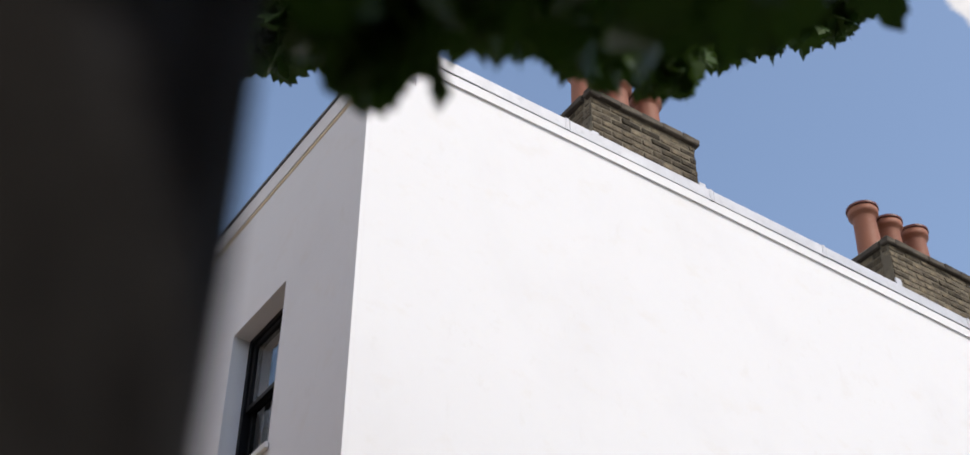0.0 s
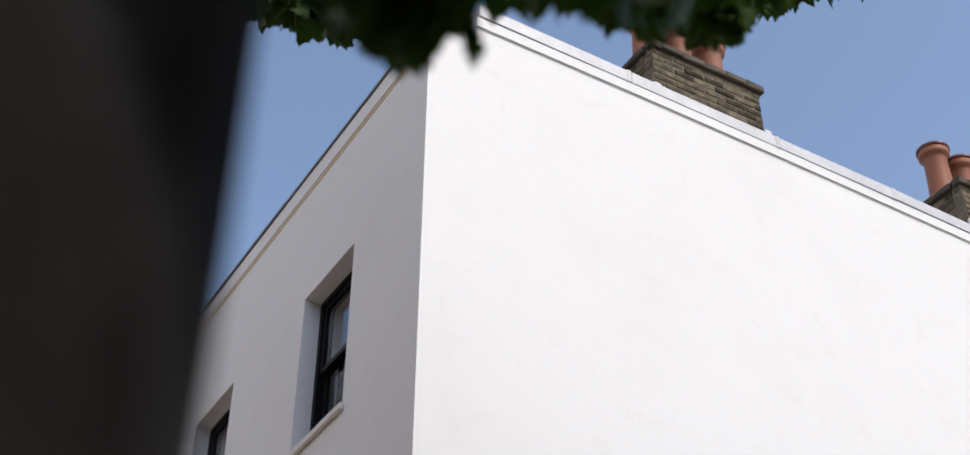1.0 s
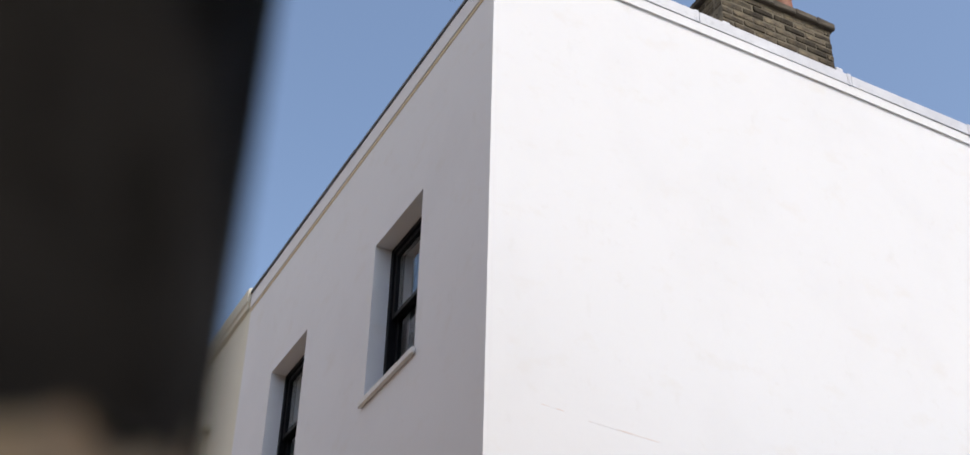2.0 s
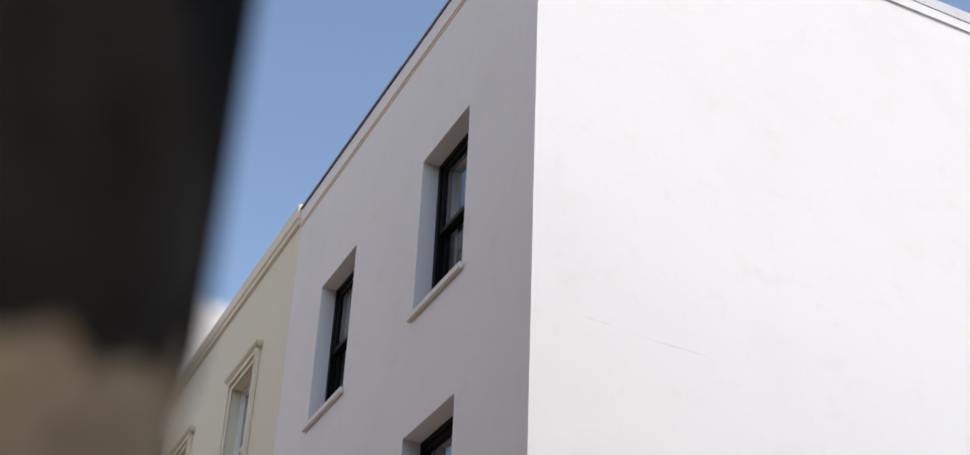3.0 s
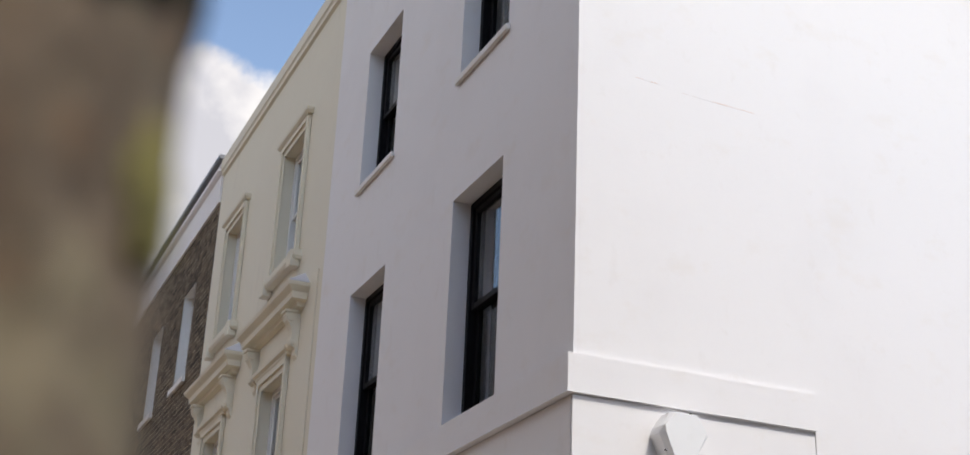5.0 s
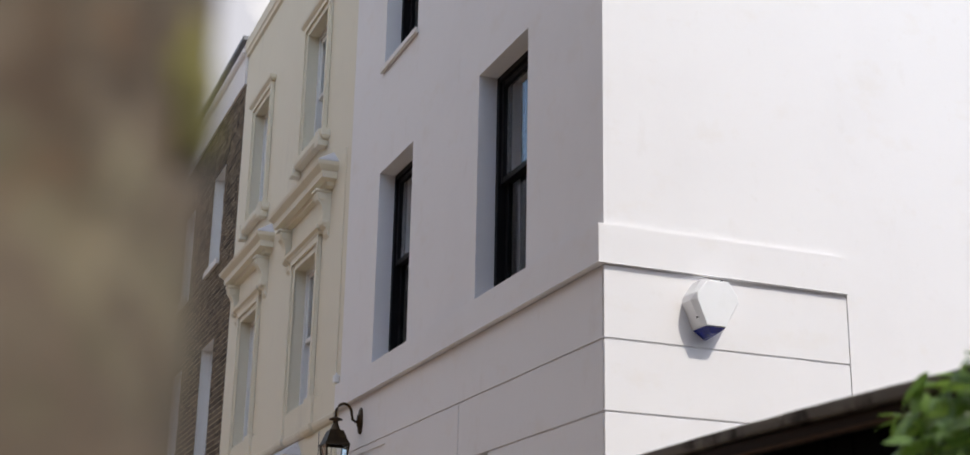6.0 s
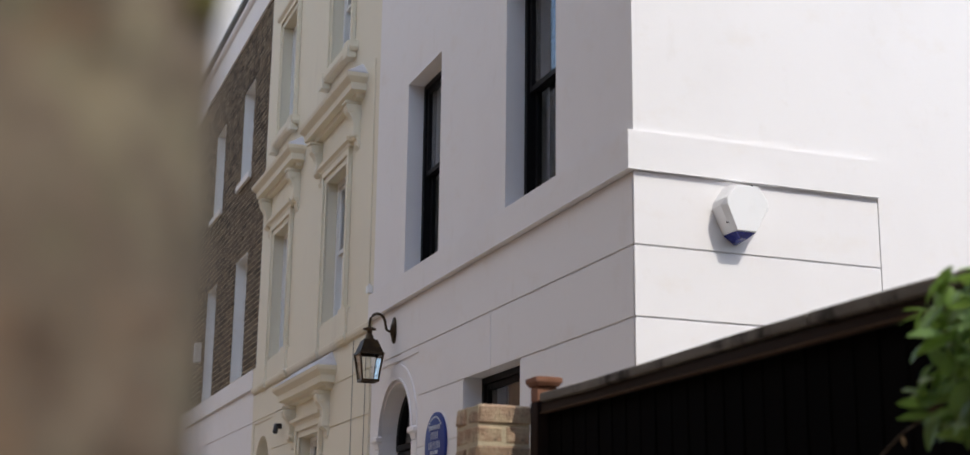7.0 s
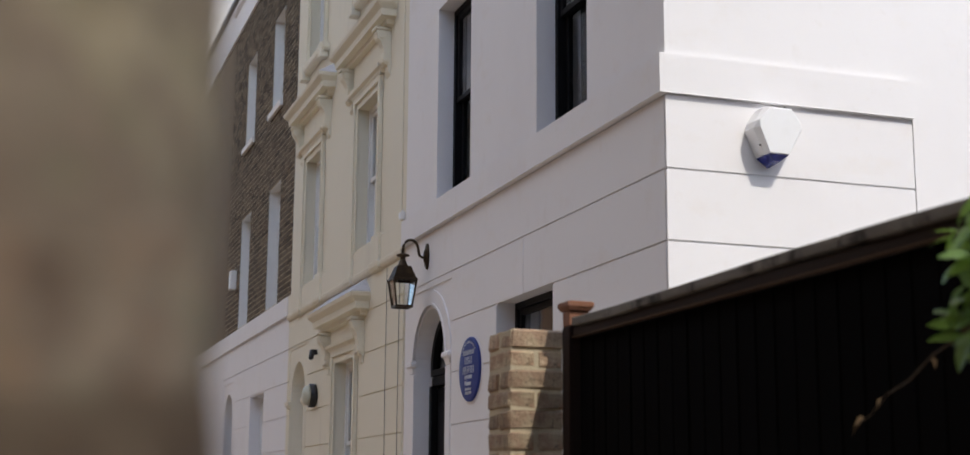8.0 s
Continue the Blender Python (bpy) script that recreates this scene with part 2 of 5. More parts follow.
for m in (LEAF, LEAF_FAR, CREEPER):
    p = m.node_tree.nodes["Principled BSDF"]
    thin = m.node_tree.nodes.new("ShaderNodeBsdfTranslucent")
    thin.inputs[0].default_value = (0.34, 0.52, 0.09, 1) if m is CREEPER else (0.10, 0.20, 0.03, 1)
    both = m.node_tree.nodes.new("ShaderNodeMixShader")
    both.inputs[0].default_value = 0.3 if m is CREEPER else 0.12
    m.node_tree.links.new(p.outputs[0], both.inputs[1])
    m.node_tree.links.new(thin.outputs[0], both.inputs[2])
    m.node_tree.links.new(both.outputs[0], m.node_tree.nodes["Material Output"].inputs[0])

SCRATCH = paint("bare_render", (0.76, 0.655, 0.60), 0.9, [(9, 5, 0.45, 0.60, (0.79, 0.78, 0.78), 1.0)], [(60, 4, 0.001)])

GLASS = bpy.data.materials.new("window_glass")
GLASS.use_nodes = True
g = GLASS.node_tree.nodes["Principled BSDF"]
g.inputs["Base Color"].default_value, g.inputs["Roughness"].default_value, g.inputs["Transmission Weight"].default_value, g.inputs["IOR"].default_value = (0.98, 0.985, 0.98, 1), 0.01, 1.0, 1.45

# thin lantern glass: mostly clear, with a faint gloss
THIN_GLASS = bpy.data.materials.new("thin_lantern_glass")
THIN_GLASS.use_nodes = True
tn, tl = THIN_GLASS.node_tree.nodes, THIN_GLASS.node_tree.links
clear, gloss, mixed, rim = tn.new("ShaderNodeBsdfTransparent"), tn.new("ShaderNodeBsdfGlossy"), tn.new("ShaderNodeMixShader"), tn.new("ShaderNodeFresnel")
clear.inputs[0].default_value, gloss.inputs["Roughness"].default_value, rim.inputs[0].default_value = (0.97, 0.98, 0.97, 1), 0.02, 1.3
tl.new(rim.outputs[0], mixed.inputs[0])
tl.new(clear.outputs[0], mixed.inputs[1])
tl.new(gloss.outputs[0], mixed.inputs[2])
tl.new(mixed.outputs[0], tn["Material Output"].inputs[0])

# bark: grey-brown plates, paler where old bark has come away, and a cushion of yellow lichen
BARK = paint("tree_bark", (0.220, 0.172, 0.130), 0.9, [(9, 3, 0.46, 0.60, (0.29, 0.235, 0.180), 0.8), (20, 3, 0.50, 0.60, (0.38, 0.325, 0.225), 0.7, (1, 1, 0.9)), (15, 4, 0.53, 0.63, (0.115, 0.078, 0.058), 0.65, (1.2, 1.2, 1)), (24, 3, 0.55, 0.66, (0.20, 0.195, 0.125), 0.6), (28, 3, 0.56, 0.65, (0.27, 0.165, 0.105), 0.55)],
             [(14, 6, 0.02, (1, 1, 0.6)), (60, 5, 0.004)], spec=0.15)
BARK_DARK = paint("brown_bark_plate", (0.20, 0.145, 0.105), 0.9, [(14, 6, 0.45, 0.62, (0.26, 0.20, 0.145), 0.8), (30, 6, 0.55, 0.7, (0.13, 0.092, 0.07), 0.8)], [(20, 6, 0.012), (70, 5, 0.003)], spec=0.15)
# near-black sleeve colour that holds the shade of the upper trunk
BARK_SHADE = paint("shaded_bark", (0.045, 0.041, 0.039), 0.92, [(9, 5, 0.5, 0.62, (0.085, 0.082, 0.084), 0.8), (16, 6, 0.55, 0.7, (0.018, 0.016, 0.015), 0.8)], [(18, 6, 0.014, (1, 1, 0.5)), (70, 5, 0.003)], spec=0.1)
LICHEN = paint("yellow_lichen", (0.36, 0.325, 0.13), 0.95, [(25, 6, 0.45, 0.7, (0.27, 0.26, 0.12), 0.8)], [(60, 6, 0.01)], spec=0.1)


# ---- building blocks ----
def part(name, bm, material, parent=None, label="", smooth=False):
    """Links a bmesh as one mesh object, under a thing or a part if one is given."""
    bmesh.ops.recalc_face_normals(bm, faces=bm.faces)
    me = bpy.data.meshes.new(name)
    bm.to_mesh(me)
    bm.free()
    me.materials.append(material)
    for p in me.polygons:
        p.use_smooth = smooth
    ob = new(name, me)
    ob.parent = parent
    return tagged(ob, label)


def thing(name, place, label, category, group="", kind=""):
    ob = new(name)
    ob.location = place
    ob.empty_display_size = 0.2
    return tagged(ob, label, category, group, kind)


def add_box(bm, a, b):
    v = [bm.verts.new((x, y, z)) for x in (a[0], b[0]) for y in (a[1], b[1]) for z in (a[2], b[2])]
    for f in ((0, 1, 3, 2), (4, 6, 7, 5), (0, 4, 5, 1), (2, 3, 7, 6), (0, 2, 6, 4), (1, 5, 7, 3)):
        bm.faces.new([v[i] for i in f])


def boxes(*list_of, bevel=0.0):
    bm = bmesh.new()
    for a, b in list_of:
        add_box(bm, a, b)
    if bevel:
        bmesh.ops.bevel(bm, geom=bm.edges[:], offset=bevel, segments=2, affect="EDGES", profile=0.5)
    return bm


def local(parent, *list_of):
    """Boxes given in the world, moved into the frame of a thing at its place."""
    o = parent.matrix_basis.translation
    return [tuple(tuple(p[i] - o[i] for i in range(3)) for p in ab) for ab in list_of]


def wall(front, back, u0, u1, z0, z1, holes, axis="y", arch=None, fine=0.0):
    """A wall with thickness and openings cut right through. It runs along axis; front and back are its two faces on the other axis.
    holes: (u0, u1, z0, z1). arch: (u0, u1, spring): a round head upon a hole."""
    bm = bmesh.new()
    us, zs = sorted({u0, u1, *[h[i] for h in holes for i in (0, 1)]}), sorted({z0, z1, *[h[i] for h in holes for i in (2, 3)]})
    us, zs = [u for u in us if u0 <= u <= u1], [z for z in zs if z0 <= z <= z1]

    def at(u, z, d):
        return (d, u, z) if axis == "y" else (u, d, z)

    def solid(i, j):
        if not (0 <= i < len(us) - 1 and 0 <= j < len(zs) - 1):
            return False
        u, z = (us[i] + us[i + 1]) / 2, (zs[j] + zs[j + 1]) / 2
        return not any(h[0] < u < h[1] and h[2] < z < h[3] for h in holes)

    def quad(*pts):
        bm.faces.new([bm.verts.new(p) for p in pts])

    for i in range(len(us) - 1):
        for j in range(len(zs) - 1):
            if not solid(i, j):
                continue
            a, b, c, d = us[i], us[i + 1], zs[j], zs[j + 1]
            for f in (front, back):
                quad(at(a, c, f), at(b, c, f), at(b, d, f), at(a, d, f))
            if not solid(i - 1, j):
                quad(at(a, c, front), at(a, c, back), at(a, d, back), at(a, d, front))
            if not solid(i + 1, j):
                quad(at(b, c, front), at(b, c, back), at(b, d, back), at(b, d, front))
            if not solid(i, j - 1):
                quad(at(a, c, front), at(b, c, front), at(b, c, back), at(a, c, back))
            if not solid(i, j + 1):
                quad(at(a, d, front), at(b, d, front), at(b, d, back), at(a, d, back))
    if arch:
        a, b, spring = arch
        mid, r, top = (a + b) / 2, (b - a) / 2, max(h[3] for h in holes if h[0] <= (a + b) / 2 <= h[1])
        n = 20
        ring = [(mid - r * math.cos(math.pi * k / n), spring + r * math.sin(math.pi * k / n)) for k in range(n + 1)]
        for (p, q), (s, t) in zip(ring, ring[1:]):
            for f in (front, back):
                quad(at(p, q, f), at(s, t, f), at(s, top, f), at(p, top, f))
            quad(at(p, q, front), at(s, t, front), at(s, t, back), at(p, q, back))
    bmesh.ops.remove_doubles(bm, verts=bm.verts, dist=0.0004)
    return bm


def mould(profile, y0, y1, base=0.0):
    """A moulding against the plane x = base that returns to the wall at both ends. profile: (projection, z) from the bottom up."""
    bm = bmesh.new()
    rows = [[bm.verts.new(p) for p in ((base, y0 - d, z), (base - d, y0 - d, z), (base - d, y1 + d, z), (base, y1 + d, z))] for d, z in profile]
    for r, s in zip(rows, rows[1:]):
        for k in range(4):
            bm.faces.new((r[k], r[(k + 1) % 4], s[(k + 1) % 4], s[k]))
    bm.faces.new(rows[0])
    bm.faces.new(rows[-1])
    return bm


def prism(profile, y0, y1):
    """A flat outline in x and z, drawn out from y0 to y1."""
    bm = bmesh.new()
    a, b = [[bm.verts.new((x, y, z)) for x, z in profile] for y in (y0, y1)]
    for k in range(len(a)):
        bm.faces.new((a[k], a[(k + 1) % len(a)], b[(k + 1) % len(a)], b[k]))
    bm.faces.new(a)
    bm.faces.new(b)
    return bm


def lathe(profile, segments=24, bm=None, centre=(0, 0, 0)):
    """Turned round z. profile: (radius, z)."""
    bm = bm or bmesh.new()
    rows = [[bm.verts.new((centre[0] + r * math.cos(2 * math.pi * k / segments), centre[1] + r * math.sin(2 * math.pi * k / segments), centre[2] + z)) for k in range(segments)] for r, z in profile]
    for a, b in zip(rows, rows[1:]):
        for k in range(segments):
            bm.faces.new((a[k], a[(k + 1) % segments], b[(k + 1) % segments], b[k]))
    bm.faces.new(rows[0])
    bm.faces.new(rows[-1])
    return bm


def tube(points, radii, segments=10, bm=None):
    """A round bar along points."""
    bm = bm or bmesh.new()
    pts = [Vector(p) for p in points]
    rows = []
    for i, p in enumerate(pts):
        way = (pts[min(i + 1, len(pts) - 1)] - pts[max(i - 1, 0)]).normalized()
        side = way.cross(Vector((0.3, 0.2, 1) if abs(way.z) < 0.9 else (1, 0, 0))).normalized()
        up = side.cross(way)
        r = radii[i] if isinstance(radii, (list, tuple)) else radii
        rows.append([bm.verts.new(p + r * (math.cos(2 * math.pi * k / segments) * side + math.sin(2 * math.pi * k / segments) * up)) for k in range(segments)])
    for a, b in zip(rows, rows[1:]):
        for k in range(segments):
            bm.faces.new((a[k], a[(k + 1) % segments], b[(k + 1) % segments], b[k]))
    bm.faces.new(rows[0])
    bm.faces.new(rows[-1])
    return bm


def shared_piece(name, mesh, parent, place, turn=0.0, size=(1, 1, 1)):
    ob = new(name, mesh)
    ob.parent = parent
    ob.matrix_basis = Matrix.LocRotScale(place, Euler((0, 0, turn)), size)
    return ob


def rough_block(name, size, material, wear, seed):
    """One brick: a block with worn corners."""
    rnd = random.Random(seed)
    bm = boxes(((-size[0] / 2, -size[1] / 2, -size[2] / 2), (size[0] / 2, size[1] / 2, size[2] / 2)), bevel=0)
    bmesh.ops.bevel(bm, geom=bm.edges[:], offset=wear, segments=1, affect="EDGES")
    for v in bm.verts:
        v.co += Vector([rnd.uniform(-0.45, 0.45) * wear for _ in range(3)])
    bmesh.ops.recalc_face_normals(bm, faces=bm.faces)
    me = bpy.data.meshes.new(name)
    bm.to_mesh(me)
    bm.free()
    me.materials.append(material)
    return me


# ---- ground and the far side of the street ----
part("ground", boxes(((-400, -400, -0.6), (400, 400, -0.12))), ASPHALT)
tagged(bpy.data.objects["ground"], "dark asphalt road and ground round the houses", "ground", kind="structure")
pavement = part("pavement", boxes(((-5.2, -60, -0.12), (-1.42, 60, 0.0))), PAVING)
tagged(pavement, "pale grey paved footway along the terrace", "pavement", kind="structure")
part("kerb", boxes(((-5.34, -60, -0.12), (-5.204, 60, 0.006)), bevel=0.012), PAVING, pavement, "granite kerb")
# out-of-view yard, made pale gravel to bounce light onto the white house
tagged(part("ground_garden", boxes(((-1.416, -60, -0.12), (14, 60, -0.02))), EARTH), "unseen grey gravel yard behind the fence, added for bounce", "yard", kind="structure")
tagged(part("pavement_opposite", boxes(((-16, -60, -0.12), (-12.4, 60, 0.0))), PAVING), "pale grey paved footway across the street", "pavement", kind="structure")
# unseen wall behind the camera, added to cut sky and bounce on the trunk
tagged(part("wall_south", boxes(((-16, -20, 0.0), (30, -12, 7.0))), STOCK_WALL), "unseen brown brick wall added to shade trunk and pavement", "wall", kind="structure")
# unseen wall, added to warm the shaded fronts and hide low sky from windows
tagged(part("wall_opposite", boxes(((-24, -60, 0.0), (-16, 250, 12.0))), RED_WALL), "unseen red-brown brick wall added across the street for warm bounce", "wall", kind="structure")


# ---- windows and doors of the terrace ----
def ring(y0, y1, z0, z1, wide, x0, x1, sill=None):
    """Four bars round an opening."""
    low = sill or wide
    return [((x0, y0, z0), (x1, y0 + wide, z1)), ((x0, y1 - wide, z0), (x1, y1, z1)), ((x0, y0 + wide, z0), (x1, y1 - wide, z0 + low)), ((x0, y0 + wide, z1 - wide), (x1, y1 - wide, z1))]


def sash_window(house, y0, y1, z0, z1, face, frame_paint, sill=None, curtain=True, meeting=0.49, wide=0.05, room=True):
    """A sliding sash window that stands back in its opening: outer frame, two sashes with glass, sill, curtains, a
    near-black panel for the unlit room.
    """
    o = house.location
    y0, y1, z0, z1, face = y0 - o.y, y1 - o.y, z0 - o.z, z1 - o.z, face - o.x
    outer = part("window", boxes(*ring(y0 + 0.002, y1 - 0.002, z0 + 0.002, z1 - 0.002, wide, face, face + 0.11, 0.06), bevel=0.004), frame_paint, house)
    mid = z0 + (z1 - z0) * meeting
    a, b = y0 + wide + 0.003, y1 - wide - 0.003
    for low, high, near in ((mid - 0.025, z1 - wide - 0.003, face + 0.018), (z0 + 0.063, mid + 0.025, face + 0.062)):
        s = part("sash", boxes(*ring(a, b, low, high, 0.045, near, near + 0.04), bevel=0.005), frame_paint, outer)
        pane = part("pane", boxes(((near + 0.016, a + 0.044, low + 0.044), (near + 0.021, b - 0.044, high - 0.044))), GLASS, outer)
        pane.visible_shadow = False
    if sill:
        back, out, drop, more = sill
        part("sill", boxes(((-o.x - out, y0 - more, z0 - drop), (-o.x - 0.003, y1 + more, z0 - 0.002)), ((-o.x - 0.003, y0 + 0.001, z0 - 0.03), (face + 0.02, y1 - 0.001, z0 + 0.004)), bevel=0.008), STONE_WHITE, outer, "painted stone sill")
    if curtain:
        bm = bmesh.new()
        for c0, c1 in ((y0 + 0.02, y0 + 0.34 * (y1 - y0)), (y1 - 0.30 * (y1 - y0), y1 - 0.02)):
            n = 40
            cols = [[bm.verts.new((face + 0.26 + 0.03 * math.sin(k * 1.25) + 0.01 * math.sin(k * 0.5), c0 + (c1 - c0) * k / n, z)) for z in (z0 - 0.05, z1 + 0.1)] for k in range(n + 1)]
            for p, q in zip(cols, cols[1:]):
                bm.faces.new((p[0], q[0], q[1], p[1]))
        part("curtain", bm, CURTAIN, outer, "grey drawn-back curtain", smooth=True)
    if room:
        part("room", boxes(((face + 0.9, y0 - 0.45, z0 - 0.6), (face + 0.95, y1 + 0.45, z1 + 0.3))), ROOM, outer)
    return outer


def courses(house, joints, top, y0, y1, holes, uprights, out, material, face=0.0, axis="y"):
    """Rendered courses with sunk joints between them, as single raised slabs."""
    o = house.location
    levels = [0.05, *sorted(joints), top]
    for k, (low, high) in enumerate(zip(levels, levels[1:])):
        cuts = sorted({y0, y1, *[c for h in holes if h[2] < high - 0.02 and h[3] > low + 0.02 for c in h[:2]], *[u for u, lo, hi in uprights if lo <= (low + high) / 2 <= hi]})
        for a, b in zip(cuts, cuts[1:]):
            if any(h[0] <= a + 0.001 and h[1] >= b - 0.001 and h[2] <= low + 0.02 and h[3] >= high - 0.02 for h in holes):
                continue
            lo, hi = low + 0.0055, high - 0.0055
            for h in holes:
                if h[0] <= a + 0.001 and h[1] >= b - 0.001:
                    if h[2] < low + 0.02 and low < h[3] < high:
                        lo = h[3]
                    if h[3] > high - 0.02 and low < h[2] < high:
                        hi = h[2]
            edge = [0.0 if any(abs(c - u) < 0.001 for u in (y0, y1)) or any(abs(c - hh) < 0.001 for h in holes for hh in h[:2]) else 0.005 for c in (a, b)]
            p, q = (face - out, a + edge[0], lo), (face, b - edge[1], hi)
            if axis == "x":
                p, q = (a + edge[0], face - out, lo), (b - edge[1], face, hi)
            part("course", boxes(*local(house, (p, q)), bevel=0.004), material, house)


# ---- the white end house ----
white_house = thing("house", (0, 0, 0), "white stuccoed end-of-terrace house with black sash windows", "house", "terrace houses")
FACE = 0.010
W2, W1 = [(1.11, 2.0, 6.84, 8.25), (3.48, 4.375, 6.84, 8.25)], [(1.115, 2.015, 4.13, 5.83), (3.485, 4.385, 4.13, 5.83)]
GROUND_WIN, DOOR = (1.72, 2.84, 1.55, 3.06), (4.07, 4.99, 0.35, 2.76)
ARCH_TOP = 3.27
holes = [*W2, *W1, GROUND_WIN, (DOOR[0], DOOR[1], DOOR[2], ARCH_TOP)]
part("wall", wall(0.0, 0.34, 0.0, 5.33, 4.0, 9.62, W2 + W1), STUCCO, white_house)
part("wall", wall(FACE, 0.34, FACE, 5.33, 0.0, 4.0, holes[4:], arch=(DOOR[0], DOOR[1], DOOR[3])), STUCCO, white_house)
part("wall", wall(0.0, 0.32, 0.34, 1.636, 4.0, 9.45, [], "x"), STUCCO, white_house)
part("wall", wall(0.0, 0.32, 0.34, 0.405, 9.45, 9.62, [], "x"), STUCCO, white_house)
part("wall", wall(FACE, 0.33, 0.34, 1.63, 0.0, 4.0, [], "x"), STUCCO, white_house)
part("wall", wall(0.0, 0.32, 1.636, 11.0, 0.0, 9.45, [], "x"), STUCCO, white_house)
part("wall", wall(11.0, 10.7, 0.335, 5.33, 0.0, 9.6, []), STUCCO, white_house)
part("floor", boxes(((0.345, 0.335, 6.2), (10.69, 5.32, 6.35)), ((0.345, 0.335, 3.4), (10.69, 5.32, 3.55))), ROOM, white_house)
part("roof", boxes(((0.35, 0.34, 9.1), (10.69, 5.32, 9.2))), SLATE, white_house)
corner = prism([(-0.045, -0.026), (1.63, -0.026), (1.63, 0.3), (0.3, 0.3), (0.3, 5.33), (-0.045, 5.33)], 3.885, 4.115)
bmesh.ops.transform(corner, matrix=Matrix(((1, 0, 0, 0), (0, 0, 1, 0), (0, 1, 0, 0), (0, 0, 0, 1))), verts=corner.verts)
bmesh.ops.bevel(corner, geom=corner.edges[:], offset=0.003, segments=2, affect="EDGES")
part("course_band", corner, STUCCO, white_house)
JOINTS = (0.58, 0.99, 1.40, 1.81, 2.215, 2.63, 3.045, 3.455)
courses(white_house, JOINTS, 3.884, 0.0205, 3.93, [(*GROUND_WIN[:3], GROUND_WIN[3])], [(2.28, 3.05, 3.45)], 0.01, STUCCO, FACE)
courses(white_house, JOINTS[6:], 3.884, 3.93, 5.33, [(3.93, 5.33, 0.0, 3.40)], [], 0.01, STUCCO, FACE)
courses(white_house, JOINTS[:-1], JOINTS[-1], 0.0, 1.630, [], [], 0.01, STUCCO, FACE, "x")
bm = boxes(((0.0, 0.0, 3.4605), (1.630, FACE, 3.881)), bevel=0.003)
bmesh.ops.subdivide_edges(bm, edges=[e for e in bm.edges if abs(e.verts[0].co.x - e.verts[1].co.x) > 0.4], cuts=60)
for v in bm.verts:
    if v.co.z > 3.85:
        v.co.z -= (0.018 if v.co.x > 0.742 else 0) + 0.007 * max(0, noise.noise(Vector((v.co.x * 7, 0.4, 0)))) + 0.004 * noise.noise(Vector((v.co.x * 22, 1.4, 0)))
part("course", bm, STUCCO, white_house)

# parapet: a raised band, a dark coping on the street front, lead-dressed coping on the flank
part("parapet_band", mould([(0.0, 9.462), (0.014, 9.464), (0.016, 9.632), (0.0, 9.638)], 0.016, 5.314), STUCCO, white_house)
# warm bounce under the band is put into this strip's tan colour
part("string_line", mould([(0.0, 9.427), (0.006, 9.428), (0.007, 9.4605), (0.0, 9.461)], 0.007, 5.323), BOUNCE_TAN, white_house, "tan line for the warm bounce under the parapet band")
part("coping", boxes(((-0.030, 0.0, 9.640), (0.40, 2.62, 9.668)), ((-0.032, 2.625, 9.642), (0.40, 5.33, 9.672)), bevel=0.006), SLATE, white_house, "dark slate coping of the street front")
part("parapet_end", boxes(((0.002, 0.001, 9.6215), (0.395, 0.33, 9.638))), STUCCO, white_house)


def view_dip(x):
    """Lowers the flank parapet towards the back, to fit the camera's view."""
    return -0.0025 * x * x


bm = bmesh.new()
steps = [0.405 + (11.0 - 0.405) * k / 24 for k in range(25)]
loops = [[bm.verts.new((x, y, z + (view_dip(x) if z > 9.5 else 0))) for y, z in ((-0.019, 9.806), (-0.019, 9.903), (0.36, 9.903), (0.36, 9.45), (0.0, 9.45), (0.0, 9.806))] for x in steps]
for a, b in zip(loops, loops[1:]):
    for k in range(6):
        bm.faces.new((a[k], a[(k + 1) % 6], b[(k + 1) % 6], b[k]))
bm.faces.new(loops[0])
bm.faces.new(loops[-1])
part("drip_course", bm, STUCCO, white_house)
rnd = random.Random(4)
x = 0.42
while x < 10.9:
    far = min(x + rnd.uniform(1.3, 2.0), 11.02)
    bm = boxes(((x, -0.030, 9.909 + rnd.uniform(-0.004, 0.004)), (far - 0.004, 0.38, 10.026)), bevel=0.005)
    for k in range(2):
        add_box(bm, (far - 0.05 + 0.012 * k, -0.033 - 0.002 * k, 9.905), (far - 0.01, 0.38, 10.030))
    for v in bm.verts:
        v.co.z += view_dip(v.co.x) + 0.006 * math.sin(v.co.x * 5.1) + 0.003 * math.sin(v.co.x * 17)
        v.co.y += 0.004 * math.sin(v.co.x * 7.7)
    part("flashing", bm, PALE_LEAD, white_house, "dull pale lead flashing on the coping")
    x = far
for a in W2:
    sash_window(white_house, *a, 0.14, BLACK, sill=(0.02, 0.035, 0.055, 0.035), meeting=0.53)
for a in W1:
    sash_window(white_house, *a, 0.14, BLACK, meeting=0.52)
sash_window(white_house, *GROUND_WIN, 0.145, BLACK, curtain=False)

